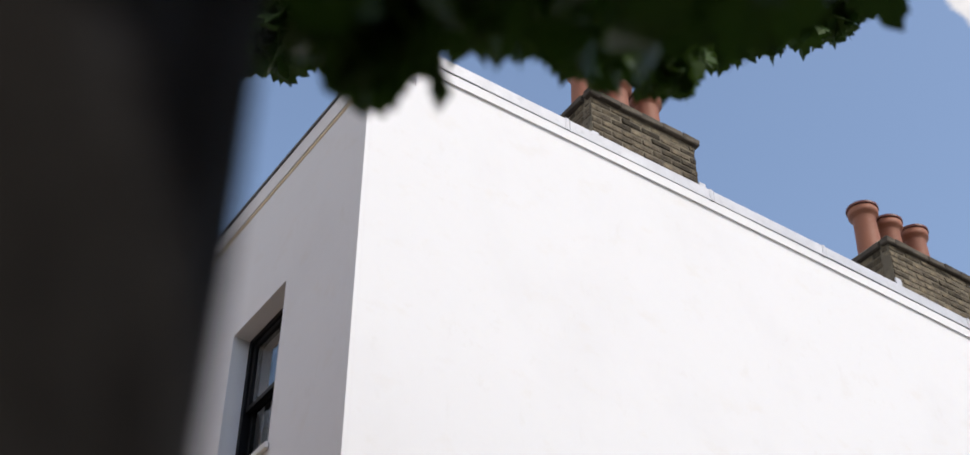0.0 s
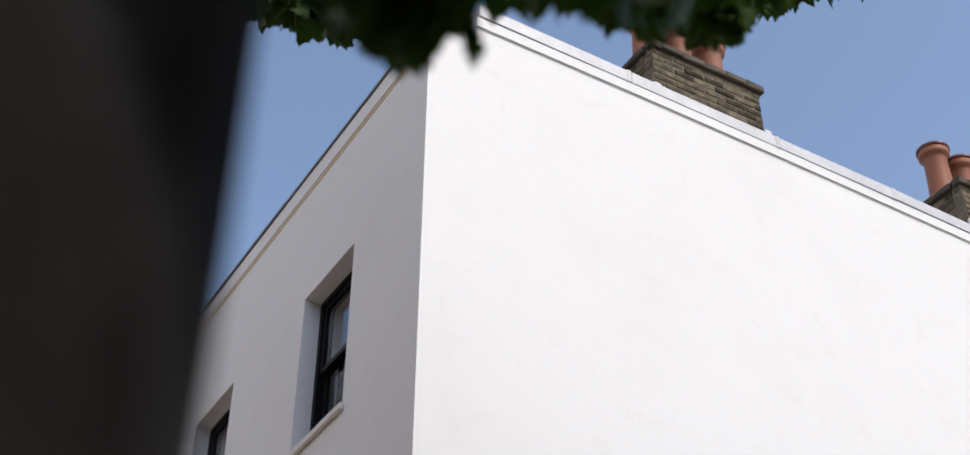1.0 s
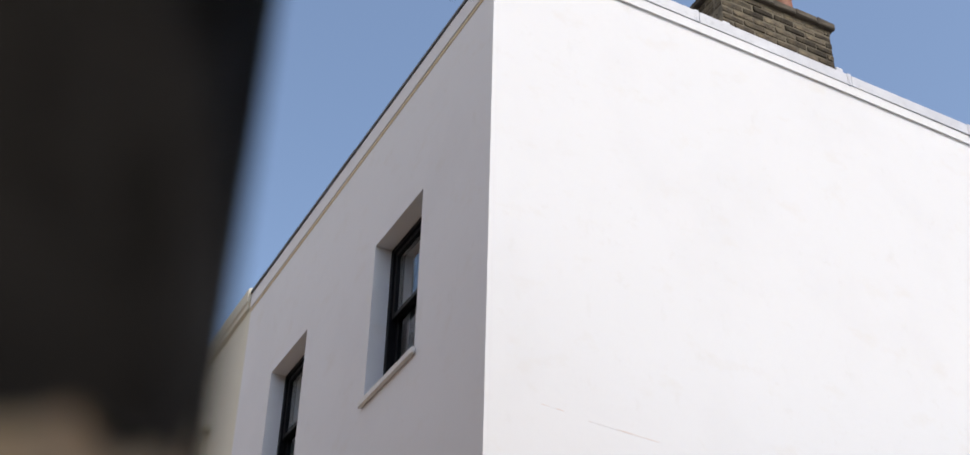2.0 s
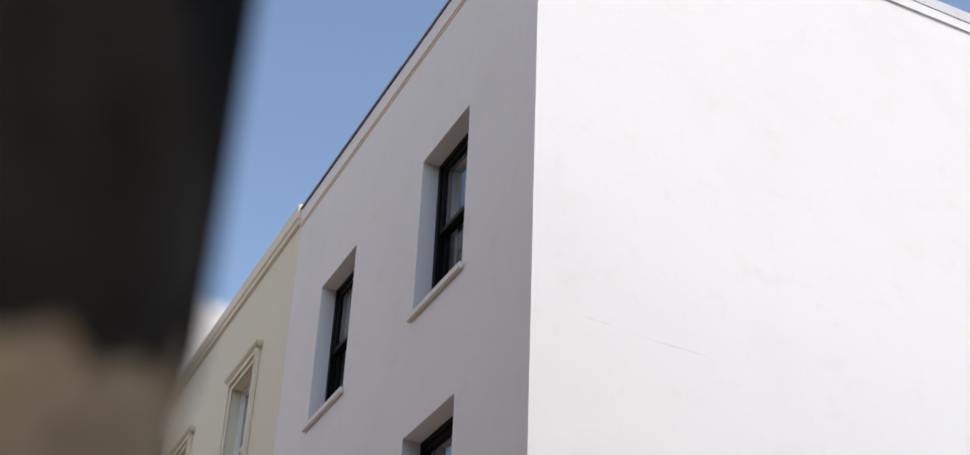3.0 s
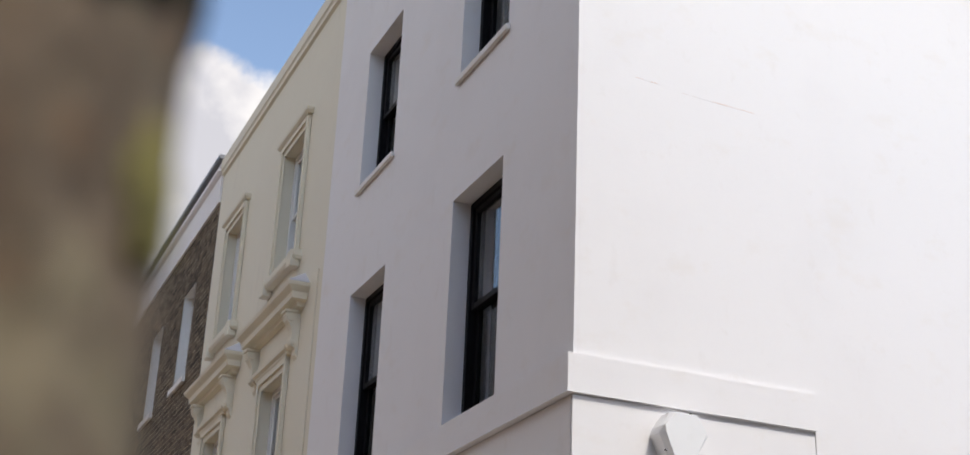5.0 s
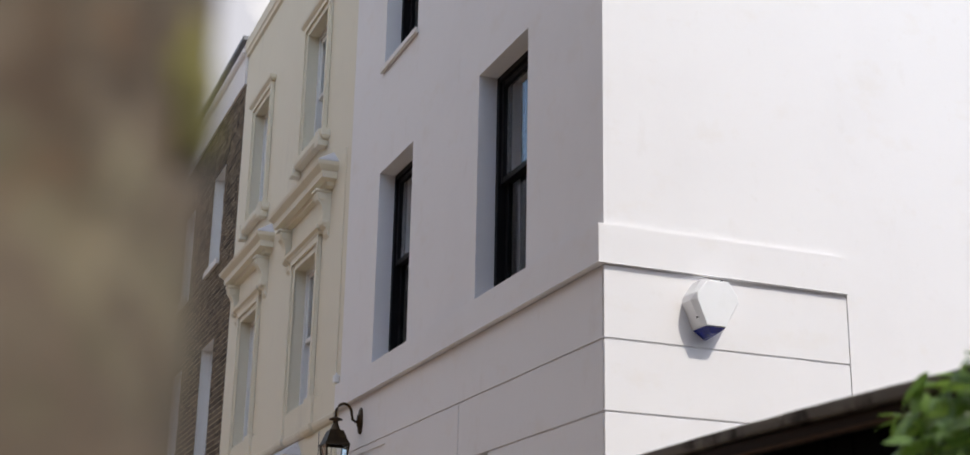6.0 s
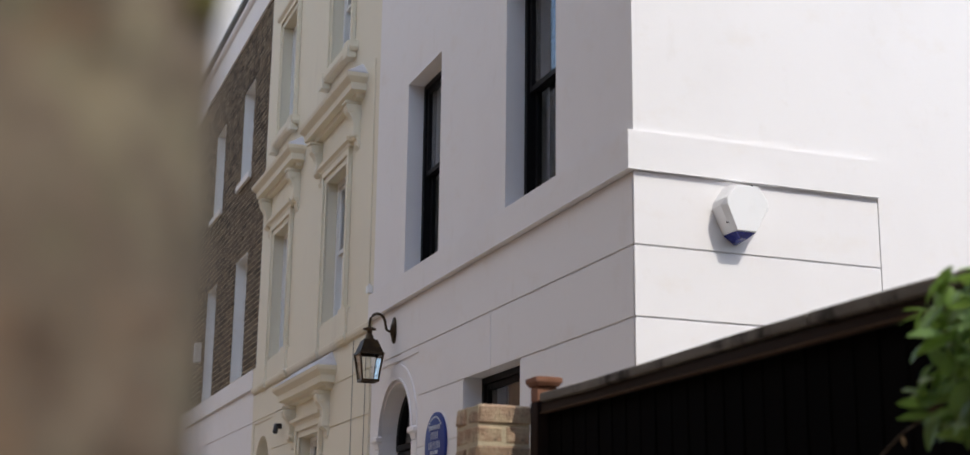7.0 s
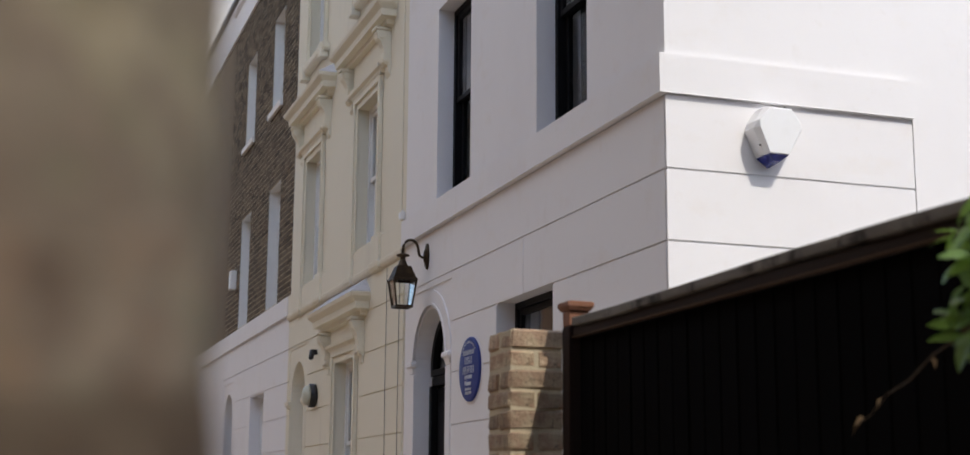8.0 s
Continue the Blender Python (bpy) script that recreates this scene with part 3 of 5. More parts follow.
# the arched front door: reveal, fanlight, transom, panelled leaf, imposts
mid, r = (DOOR[0] + DOOR[1]) / 2, (DOOR[1] - DOOR[0]) / 2
leaf = part("door", boxes(((0.20, DOOR[0] + 0.001, 0.35), (0.235, DOOR[1] - 0.001, 2.58))), BLACK, white_house, "black panelled front door")
part("door_frame", boxes(((0.14, DOOR[0] + 0.002, 0.35), (0.198, DOOR[0] + 0.07, 2.60)), ((0.14, DOOR[1] - 0.07, 0.35), (0.198, DOOR[1] - 0.002, 2.60)), ((0.165, DOOR[0] + 0.002, 2.60), (0.235, DOOR[1] - 0.002, 2.68)), ((0.15, DOOR[0] + 0.002, 2.684), (0.235, DOOR[1] - 0.002, 2.74)), bevel=0.006), BLACK, leaf)
for a, b in ((DOOR[0] + 0.12, mid - 0.03), (mid + 0.03, DOOR[1] - 0.12)):
    for low, high in ((0.5, 1.2), (1.35, 2.45)):
        part("panel", boxes(((0.186, a, low), (0.199, b, high)), bevel=0.006), BLACK, leaf)
bm = bmesh.new()
n = 20
arcs = [[bm.verts.new((xx, mid - (r - t) * math.cos(math.pi * k / n), 2.742 + (r - t) * math.sin(math.pi * k / n))) for xx, t in ((0.15, 0.002), (0.15, 0.065), (0.22, 0.065), (0.22, 0.002))] for k in range(n + 1)]
for p, q in zip(arcs, arcs[1:]):
    for k in range(4):
        bm.faces.new((p[k], p[(k + 1) % 4], q[(k + 1) % 4], q[k]))
part("fanlight_frame", bm, BLACK, leaf)
bm = prism([(-(r - 0.05) * math.cos(math.pi * k / n), (r - 0.05) * math.sin(math.pi * k / n)) for k in range(n + 1)], 0.19, 0.195)
bmesh.ops.transform(bm, matrix=Matrix(((0, 1, 0, 0), (1, 0, 0, mid), (0, 0, 1, 2.75), (0, 0, 0, 1))), verts=bm.verts)
part("fanlight_pane", bm, GLASS, leaf).visible_shadow = False
part("door_step", boxes(((-0.35, DOOR[0] - 0.2, 0.0), (0.34, DOOR[1] + 0.2, 0.34)), bevel=0.01), PAVING, white_house)
for a, b in ((DOOR[0] - 0.13, DOOR[0]), (DOOR[1], DOOR[1] + 0.14)):
    part("pilaster", boxes(((-0.004, a, 0.05), (FACE, b, 2.70)), bevel=0.004), STUCCO, white_house)
    part("impost", mould([(0.0, 2.70), (0.02, 2.71), (0.03, 2.755), (0.05, 2.77), (0.05, 2.80), (0.03, 2.815), (0.0, 2.82)], a + 0.03, b - 0.03, FACE + 0.006), STUCCO, white_house)
bm = bmesh.new()
for r0, r1, out in ((r + 0.002, r + 0.13, 0.012), (r + 0.002, r + 0.02, 0.024)):
    arcs = [[bm.verts.new((xx, mid - rr * math.cos(math.pi * k / 32), 2.785 + rr * math.sin(math.pi * k / 32))) for xx, rr in ((FACE, r0), (FACE - 0.002 - out, r0), (FACE - 0.002 - out, r1), (FACE, r1))] for k in range(33)]
    for p, q in zip(arcs, arcs[1:]):
        for k in range(4):
            bm.faces.new((p[k], p[(k + 1) % 4], q[(k + 1) % 4], q[k]))
part("archivolt", bm, STUCCO, white_house)


# ---- chimneys of the white house ----
BRICK_A = [rough_block("stack_brick", (0.215, 0.102, 0.065), STOCK, 0.009, s) for s in range(5)]
BRICK_TOP = [rough_block("stack_top_brick", (0.222, 0.102, 0.074), SOOT_BRICK, 0.010, s + 9) for s in range(5)]


def chimney(house, x0, y0, z0, across, deep, rows, pots):
    """A brick stack in courses, with an oversailing head, flaunching and a row of clay pots."""
    rnd = random.Random(int(x0 * 10))
    w, d = across, deep
    core = part("chimney", boxes(((x0 + 0.006, y0 + 0.006, z0 - 0.9), (x0 + w - 0.006, y0 + d - 0.006, z0 + rows * 0.075 - 0.004))), SOOT_MORTAR, house, "sooty yellow brick chimney stack")
    for k in range(rows):
        z = z0 + (k + 0.5) * 0.075
        out = 0.0 if k < rows - 1 else 0.035
        shift = 0.1125 if k % 2 else 0.0
        for side in range(4):
            length = w if side % 2 == 0 else d
            u = -shift * 0.999
            while u < length - 0.01:
                a, b = max(u, 0.0 if side % 2 == 0 else 0.11), min(u + 0.225, length if side % 2 == 0 else length - 0.11)
                u += 0.225
                if b - a < 0.04:
                    continue
                c = (a + b) / 2
                place = ((x0 + c, y0 + 0.051 - out), (x0 + w - 0.051 + out, y0 + c), (x0 + c, y0 + d - 0.051 + out), (x0 + 0.051 - out, y0 + c))[side]
                stretch = ((b - a) - (0.003 if out else 0.010)) / 0.215 * (1 + (2 * out / length if out else 0))
                off = 0 if not out or side % 2 else (c / length - 0.5) * 2 * out
                jit = rnd.uniform(-0.004, 0.004)
                shared_piece("brick", rnd.choice(BRICK_TOP if out else BRICK_A), core, (place[0] + off + (jit if side % 2 else 0), place[1] + (0 if side % 2 else jit), z + rnd.uniform(-0.003, 0.003)), (math.pi / 2 if side % 2 else 0) + rnd.uniform(-0.012, 0.012), (stretch, 1, rnd.uniform(0.94, 1.04)))
    top = z0 + rows * 0.075
    bm = boxes(((x0 - 0.02, y0 - 0.02, top - 0.006), (x0 + w + 0.02, y0 + d + 0.02, top + 0.05)))
    for v in bm.verts:
        if v.co.z > top:
            v.co.x, v.co.y = x0 + w / 2 + (v.co.x - x0 - w / 2) * 0.93, y0 + d / 2 + (v.co.y - y0 - d / 2) * 0.8
    part("flaunching", bm, SOOT_MORTAR, core)
    for k in range(pots):
        px, py = x0 + 0.29 + 0.38 * k, y0 + d / 2 + rnd.uniform(-0.02, 0.02)
        tall, s = 0.79 + rnd.uniform(-0.03, 0.03), rnd.uniform(0.97, 1.05)
        bm = lathe([(0.145 * s, 0), (0.135 * s, 0.06), (0.125 * s, tall * 0.45), (0.118 * s, tall * 0.80), (0.124 * s, tall * 0.825), (0.150 * s, tall * 0.855), (0.158 * s, tall * 0.875), (0.159 * s, tall * 0.95), (0.140 * s, tall * 0.955),
                    (0.125 * s, tall * 0.95), (0.105 * s, tall * 0.8), (0.10 * s, tall * 0.3)], 28, centre=(px, py, top + 0.03))
        part("pot", bm, TERRACOTTA, core, "terracotta chimney pot", smooth=True)
        bm = lathe([(0.128 * s, tall * 0.955), (0.166 * s, tall * 0.955), (0.172 * s, tall * 0.965), (0.172 * s, tall * 0.992), (0.164 * s, tall), (0.128 * s, tall)], 28, centre=(px, py, top + 0.03))
        part("rim", bm, POT_RIM, core, "dark rim of the chimney pot")
    for a in (x0 - 0.03, x0 + w - 0.02):
        part("apron", boxes(((a, y0 - 0.028, z0 - 0.10), (a + 0.075, y0 - 0.005, z0 + 0.225)), bevel=0.004), PALE_LEAD, core)
    return core


chimney(white_house, 2.27, 0.15, 9.985, 1.20, 0.88, 10, 3)
chimney(white_house, 5.98, 0.15, 9.975, 1.20, 0.88, 10, 3)


# ---- the cream house ----
cream_house = thing("house", (0, 5.33, 0), "cream stuccoed terraced house with bracketed window hoods", "house", "terrace houses")
Y0, Y1 = 5.332, 10.60
C2, C1 = [(6.40, 7.22, 6.90, 8.36), (8.98, 9.80, 6.90, 8.36)], [(6.36, 7.20, 4.16, 5.66), (8.94, 9.78, 4.16, 5.66)]
CG, CD = (7.13, 7.97, 1.4, 3.06), (9.58, 10.38, 0.35, 2.85)
body = wall(0.0, 0.34, Y0, Y1, 0.0, 9.55, [*C2, *C1, CG, (CD[0], CD[1], CD[2], 3.30)], arch=(CD[0], CD[1], CD[3]))
bmesh.ops.translate(body, vec=(0, -5.33, 0), verts=body.verts)
part("wall", body, CREAM, cream_house)
part("wall", boxes(*local(cream_house, ((10.7, Y0, 0), (11, Y1, 9.5)))), CREAM, cream_house)
part("roof", boxes(*local(cream_house, ((0.35, Y0, 9.1), (10.69, Y1, 9.2)))), SLATE, cream_house)
part("floor", boxes(*local(cream_house, ((0.345, Y0, 6.2), (10.69, Y1, 6.35)), ((0.345, Y0, 3.4), (10.69, Y1, 3.55)))), ROOM, cream_house)


def in_house(bm, house):
    bmesh.ops.translate(bm, vec=-house.location, verts=bm.verts)
    return bm


part("cornice", in_house(mould([(0.0, 9.46), (0.03, 9.48), (0.035, 9.53), (0.05, 9.55), (0.05, 9.70), (0.02, 9.735), (-0.3, 9.74)], Y0 + 0.055, Y1 - 0.055), cream_house), CREAM, cream_house)
part("course_band", in_house(mould([(0.0, 3.80), (0.03, 3.81), (0.045, 3.835), (0.05, 3.87), (0.035, 3.885), (0.035, 4.12), (0.0, 4.14)], Y0 + 0.05, Y1 - 0.05), cream_house), CREAM, cream_house)
for w in C1:
    for y in (w[0] - 0.13, w[1] + 0.13):
        part("pedestal", in_house(mould([(0.0, 3.795), (0.055, 3.80), (0.075, 3.83), (0.08, 3.87), (0.062, 3.885), (0.062, 4.15), (0.0, 4.155)], y - 0.08, y + 0.08), cream_house), CREAM, cream_house)
courses(cream_house, JOINTS, 3.795, Y0 + 0.004, Y1, [(CG[0] - 0.2, CG[1] + 0.2, 1.3, 3.45), (CD[0] - 0.12, CD[1] + 0.12, 0.0, 3.42)], [], 0.011, CREAM, 0.0)


def architrave(house, y0, y1, z0, z1, wide, material, head=False):
    """A stepped moulded surround."""
    made = None
    for inner, outer, out in ((0.0, wide * 0.55, 0.022), (wide * 0.55 + 0.001, wide, 0.045)):
        shape = [(y0 - outer, z0), (y0 - outer, z1 + outer), (y1 + outer, z1 + outer), (y1 + outer, z0), (y1 + inner, z0), (y1 + inner, z1 + inner), (y0 - inner, z1 + inner), (y0 - inner, z0)]
        bm = prism(shape, -out, -0.001)
        bmesh.ops.transform(bm, matrix=Matrix(((0, 1, 0, 0), (1, 0, 0, 0), (0, 0, 1, 0), (0, 0, 0, 1))), verts=bm.verts)
        bmesh.ops.bevel(bm, geom=bm.edges[:], offset=0.006, segments=2, affect="EDGES")
        made = part("architrave", in_house(bm, house), material, made or house)
    if head:
        part("head_mould", in_house(mould([(0.0, z1 + wide), (0.05, z1 + wide + 0.002), (0.055, z1 + wide + 0.03), (0.085, z1 + wide + 0.05), (0.09, z1 + wide + 0.085), (0.0, z1 + wide + 0.10)], y0 - wide, y1 + wide), house), material, house)
    return made


def hood(house, centre, z, half, material):
    """A bracketed hood: cornice with a sloping lead top, frieze, and a scrolled console at each end."""
    h = part("hood", in_house(mould([(0.02, z - 0.215), (0.075, z - 0.205), (0.085, z - 0.165), (0.15, z - 0.15), (0.155, z - 0.085), (0.175, z - 0.065), (0.205, z - 0.035), (0.215, z), (0.19, z + 0.012), (0.0, z + 0.16)], centre - half + 0.215, centre + half - 0.215), house), material, house, "moulded cornice hood with a sloping top")
    for s in (-1, 1):
        y = centre + s * (half - 0.30)
        curve = [(0.0, z - 0.22), (-0.135, z - 0.22), (-0.15, z - 0.27), (-0.135, z - 0.325), (-0.105, z - 0.36), (-0.08, z - 0.41), (-0.072, z - 0.47), (-0.082, z - 0.52), (-0.078, z - 0.565), (-0.055, z - 0.59), (-0.03, z - 0.60), (-0.025, z - 0.66), (0.0, z - 0.70)]
        bm = prism(curve, y - 0.06, y + 0.06)
        for cx, cz, rr in ((-0.095, z - 0.29, 0.045), (-0.05, z - 0.545, 0.028)):
            side = lathe([(rr, 0), (rr * 0.9, 0.012), (rr * 0.4, 0.014)], 14)
            for flip in (-1, 1):
                copy = side.copy()
                bmesh.ops.transform(copy, matrix=Matrix(((1, 0, 0, cx), (0, 0, flip, y + flip * 0.059), (0, 1, 0, cz), (0, 0, 0, 1))), verts=copy.verts)
                me = bpy.data.meshes.new("scroll")
                copy.to_mesh(me)
                copy.free()
                bm.from_mesh(me)
                bpy.data.meshes.remove(me)
            side.free()
        part("console", in_house(bm, house), material, h)
        part("console_head", boxes(*local(house, ((-0.162, y - 0.075, z - 0.245), (-0.001, y + 0.075, z - 0.217))), bevel=0.005), material, h)
    part("hood_lead", in_house(mould([(0.202, z + 0.008), (0.202, z + 0.014), (0.004, z + 0.172), (0.0, z + 0.172)], centre - half + 0.215, centre + half - 0.215), house), PALE_LEAD, h, "pale lead dressed over the hood")
    part("frieze", boxes(*local(house, ((-0.02, centre - half + 0.40, z - 0.46), (-0.001, centre + half - 0.40, z - 0.214)))), material, h)
    return h


for w in C2:
    sash_window(cream_house, *w, 0.10, WHITE_PAINT, curtain=True)
    architrave(cream_house, *w, 0.11, CREAM)
    part("head_mould", in_house(mould([(0.0, 8.47), (0.05, 8.472), (0.075, 8.50), (0.08, 8.53), (0.0, 8.545)], w[0] - 0.10, w[1] + 0.10), cream_house), CREAM, cream_house)
    part("sill", in_house(mould([(0.0, 6.78), (0.07, 6.79), (0.09, 6.82), (0.09, 6.885), (0.0, 6.898)], w[0] - 0.15, w[1] + 0.15), cream_house), CREAM, cream_house, "cream window sill")
    for y in (w[0] - 0.11, w[1] + 0.11):
        part("sill_bracket", boxes(*local(cream_house, ((-0.105, y - 0.075, 6.72), (-0.002, y + 0.075, 6.90))), bevel=0.012), CREAM, cream_house)
for w in C1:
    sash_window(cream_house, *w, 0.10, WHITE_PAINT, curtain=True)
    architrave(cream_house, *w, 0.12, CREAM)
    part("head_mould", in_house(mould([(0.0, 5.782), (0.05, 5.784), (0.055, 5.81), (0.085, 5.83), (0.09, 5.865), (0.0, 5.88)], w[0] - 0.12, w[1] + 0.12), cream_house), CREAM, cream_house)
    hood(cream_house, (w[0] + w[1]) / 2, 6.39, 1.04, CREAM)
sash_window(cream_house, *CG, 0.10, WHITE_PAINT, curtain=True)
architrave(cream_house, CG[0], CG[1], CG[2], CG[3], 0.12, CREAM)
part("head_mould", in_house(mould([(0.0, 3.182), (0.05, 3.184), (0.055, 3.20), (0.085, 3.22), (0.09, 3.25), (0.0, 3.262)], CG[0] - 0.12, CG[1] + 0.12), cream_house), CREAM, cream_house)
hood(cream_house, (CG[0] + CG[1]) / 2, 3.63, 1.04, CREAM)
part("door", boxes(*local(cream_house, ((0.28, CD[0] + 0.001, 0.35), (0.335, CD[1] - 0.001, 2.68)), ((0.22, CD[0] + 0.001, 2.684), (0.335, CD[1] - 0.001, 2.78)), ((0.30, CD[0], 2.79), (0.335, CD[1], 3.29))), bevel=0.005), WHITE_PAINT, cream_house, "white front door under a round arch")
part("door_step", boxes(*local(cream_house, ((-0.35, CD[0] - 0.2, 0.0), (0.34, CD[1] + 0.2, 0.34))), bevel=0.01), PAVING, cream_house)
for y in (CD[0] - 0.06, CD[1] + 0.06):
    part("impost", in_house(mould([(0.0, 2.70), (0.025, 2.72), (0.045, 2.75), (0.05, 2.79), (0.0, 2.80)], y - 0.05, y + 0.05), cream_house), CREAM, cream_house)
    part("pilaster", boxes(*local(cream_house, ((-0.016, y - 0.055, 0.05), (-0.001, y + 0.055, 2.699))), bevel=0.004), CREAM, cream_house)
# cables that run down the render near the party line
for y, low, high in ((5.88, 0.3, 3.78), (5.44, 0.3, 3.78)):
    pts = [(-0.022 - 0.003 * math.sin(z * 3), y - 5.33 + 0.012 * math.sin(z * 2.1 + y), z) for z in [low + (high - low) * k / 30 for k in range(31)]]
    part("cable", tube(pts, 0.0028, 6), DARK_METAL, cream_house, "thin dark cable clipped to the wall")


# ---- the brick house and the one beyond ----
brick_house = thing("house", (0, 10.6, 0), "brown stock brick terraced house with white reveals and stucco", "house", "terrace houses")
Y0, Y1 = 10.604, 15.95
B2, B1 = [(11.62, 12.42, 6.95, 8.33), (13.80, 14.62, 6.95, 8.33)], [(11.54, 12.42, 4.16, 5.84), (13.86, 14.72, 4.16, 5.84)]
BG, BD = (12.20, 13.25, 1.5, 3.03), (14.85, 15.65, 0.35, 2.80)
part("wall", in_house(wall(0.004, 0.34, Y0, Y1, 4.0, 9.1, B2 + B1), brick_house), MORTAR, brick_house)
part("wall", in_house(wall(0.0, 0.34, Y0, Y1, 0.0, 3.999, [BG, (BD[0], BD[1], BD[2], 3.26)], arch=(BD[0], BD[1], BD[3])), brick_house), STUCCO, brick_house)
part("wall", boxes(*local(brick_house, ((10.7, Y0, 0), (11, Y1, 9.5)))), STOCK_WALL, brick_house)
part("roof", boxes(*local(brick_house, ((0.35, Y0, 9.0), (10.69, Y1, 9.09)))), SLATE, brick_house)
part("floor", boxes(*local(brick_house, ((0.345, Y0, 6.2), (10.69, Y1, 6.35)), ((0.345, Y0, 3.4), (10.69, Y1, 3.55)))), ROOM, brick_house)
part("parapet", boxes(*local(brick_house, ((-0.03, Y0, 9.10), (0.34, Y1, 9.73))), bevel=0.006), STUCCO, brick_house, "white rendered parapet")
part("parapet_band", in_house(mould([(0.0, 9.50), (0.03, 9.52), (0.05, 9.55), (0.05, 9.60), (0.0, 9.61)], Y0 + 0.05, Y1 - 0.05, -0.03), brick_house), STUCCO, brick_house)
part("coping", boxes(*local(brick_house, ((-0.09, Y0, 9.734), (0.38, Y1, 9.80))), bevel=0.008), SLATE, brick_house, "dark coping of the parapet")
part("course_band", boxes(*local(brick_house, ((-0.045, Y0, 3.875), (0.30, Y1, 4.12))), bevel=0.006), STUCCO, brick_house)
courses(brick_house, JOINTS, 3.873, Y0, Y1, [(BG[0], BG[1], BG[2], BG[3]), (BD[0] - 0.1, BD[1] + 0.1, 0.0, 3.36)], [], 0.011, STUCCO, 0.0)
for w in B2 + B1:
    o = w[2] - 0.0
    sash_window(brick_house, *w, 0.14, WHITE_PAINT, curtain=True, sill=(0.02, 0.05, 0.09, 0.06) if w in B2 else None)
    part("reveal", boxes(*local(brick_house, ((0.012, w[0] + 0.0005, w[2]), (0.138, w[0] + 0.012, w[3])), ((0.012, w[1] - 0.012, w[2]), (0.138, w[1] - 0.0005, w[3])), ((0.012, w[0] + 0.0125, w[3] - 0.012), (0.138, w[1] - 0.0125, w[3] - 0.0005)))), WHITE_PAINT, brick_house, "white painted reveal")
sash_window(brick_house, *BG, 0.14, WHITE_PAINT, curtain=True)
part("door", boxes(*local(brick_house, ((0.28, BD[0] + 0.001, 0.35), (0.335, BD[1] - 0.001, 3.25))), bevel=0.005), BLACK, brick_house, "dark front door under a round arch")
part("door_step", boxes(*local(brick_house, ((-0.35, BD[0] - 0.2, 0.0), (0.34, BD[1] + 0.2, 0.34))), bevel=0.01), PAVING, brick_house)

far_house = thing("house", (0, 15.95, 0), "plain brown brick terraced house at the far end", "house", "terrace houses")
Y0, Y1 = 15.954, 30.0
part("wall", boxes(*local(far_house, ((0.0, Y0, 4.0), (11, Y1, 9.1)))), STOCK_WALL, far_house)
part("wall", boxes(*local(far_house, ((-0.01, Y0, 0.0), (11, Y1, 3.998)))), STUCCO, far_house)
part("parapet", boxes(*local(far_house, ((-0.03, Y0, 9.102), (11, Y1, 9.73)))), STUCCO, far_house)
part("coping", boxes(*local(far_house, ((-0.09, Y0, 9.734), (0.38, Y1, 9.80)))), SLATE, far_house)
part("course_band", boxes(*local(far_house, ((-0.045, Y0, 3.875), (-0.012, Y1, 4.12)))), STUCCO, far_house)
# hairline scratches across the flank, where old render shows
for x0, x1, z, drop in ((0.74, 1.27, 5.959, 0.012), (0.40, 0.56, 5.990, 0.004)):
    bm = prism([(x0, z), ((x0 + x1) / 2, z - drop * 0.4 - 0.004), (x1, z - drop - 0.004), (x1 + 0.01, z - drop), ((x0 + x1) / 2, z - drop * 0.4 + 0.004), (x0, z + 0.003)], -0.0012, 0.003)
    part("scratch", bm, SCRATCH, white_house, "faint orange scratch in the paint")

# brickwork of the brick house: every brick stands out from the mortar
rnd = random.Random(11)
bm = bmesh.new()
row, z = 0, 4.125
while z < 9.09:
    y = Y0 - 5.346 - (0.1125 if row % 2 else 0)
    k = 0
    while y < 15.94:
        length = 0.215 if (k + row) % 2 else 0.1025
        a, b = max(y, 10.606), min(y + length, 15.948)
        hit = [w for w in B2 + B1 if w[2] - 0.09 < z + 0.033 < w[3] and a < w[1] and b > w[0]]
        for w in hit:
            if a < w[0]:
                b = min(b, w[0])
            elif b > w[1]:
                a = max(a, w[1])
            else:
                a = b
        if b - a > 0.02:
            d = rnd.uniform(-0.003, 0.002)
            add_box(bm, (d, a - 10.6, z), (0.0145, b - 10.6, min(z + 0.062, 9.098)))
        y += length + 0.010
        k += 1
    z += 0.075
    row += 1
tagged(part("brickwork", bm, STOCK_WALL, brick_house, "flemish-bonded brown stock bricks"), kind="stuff")


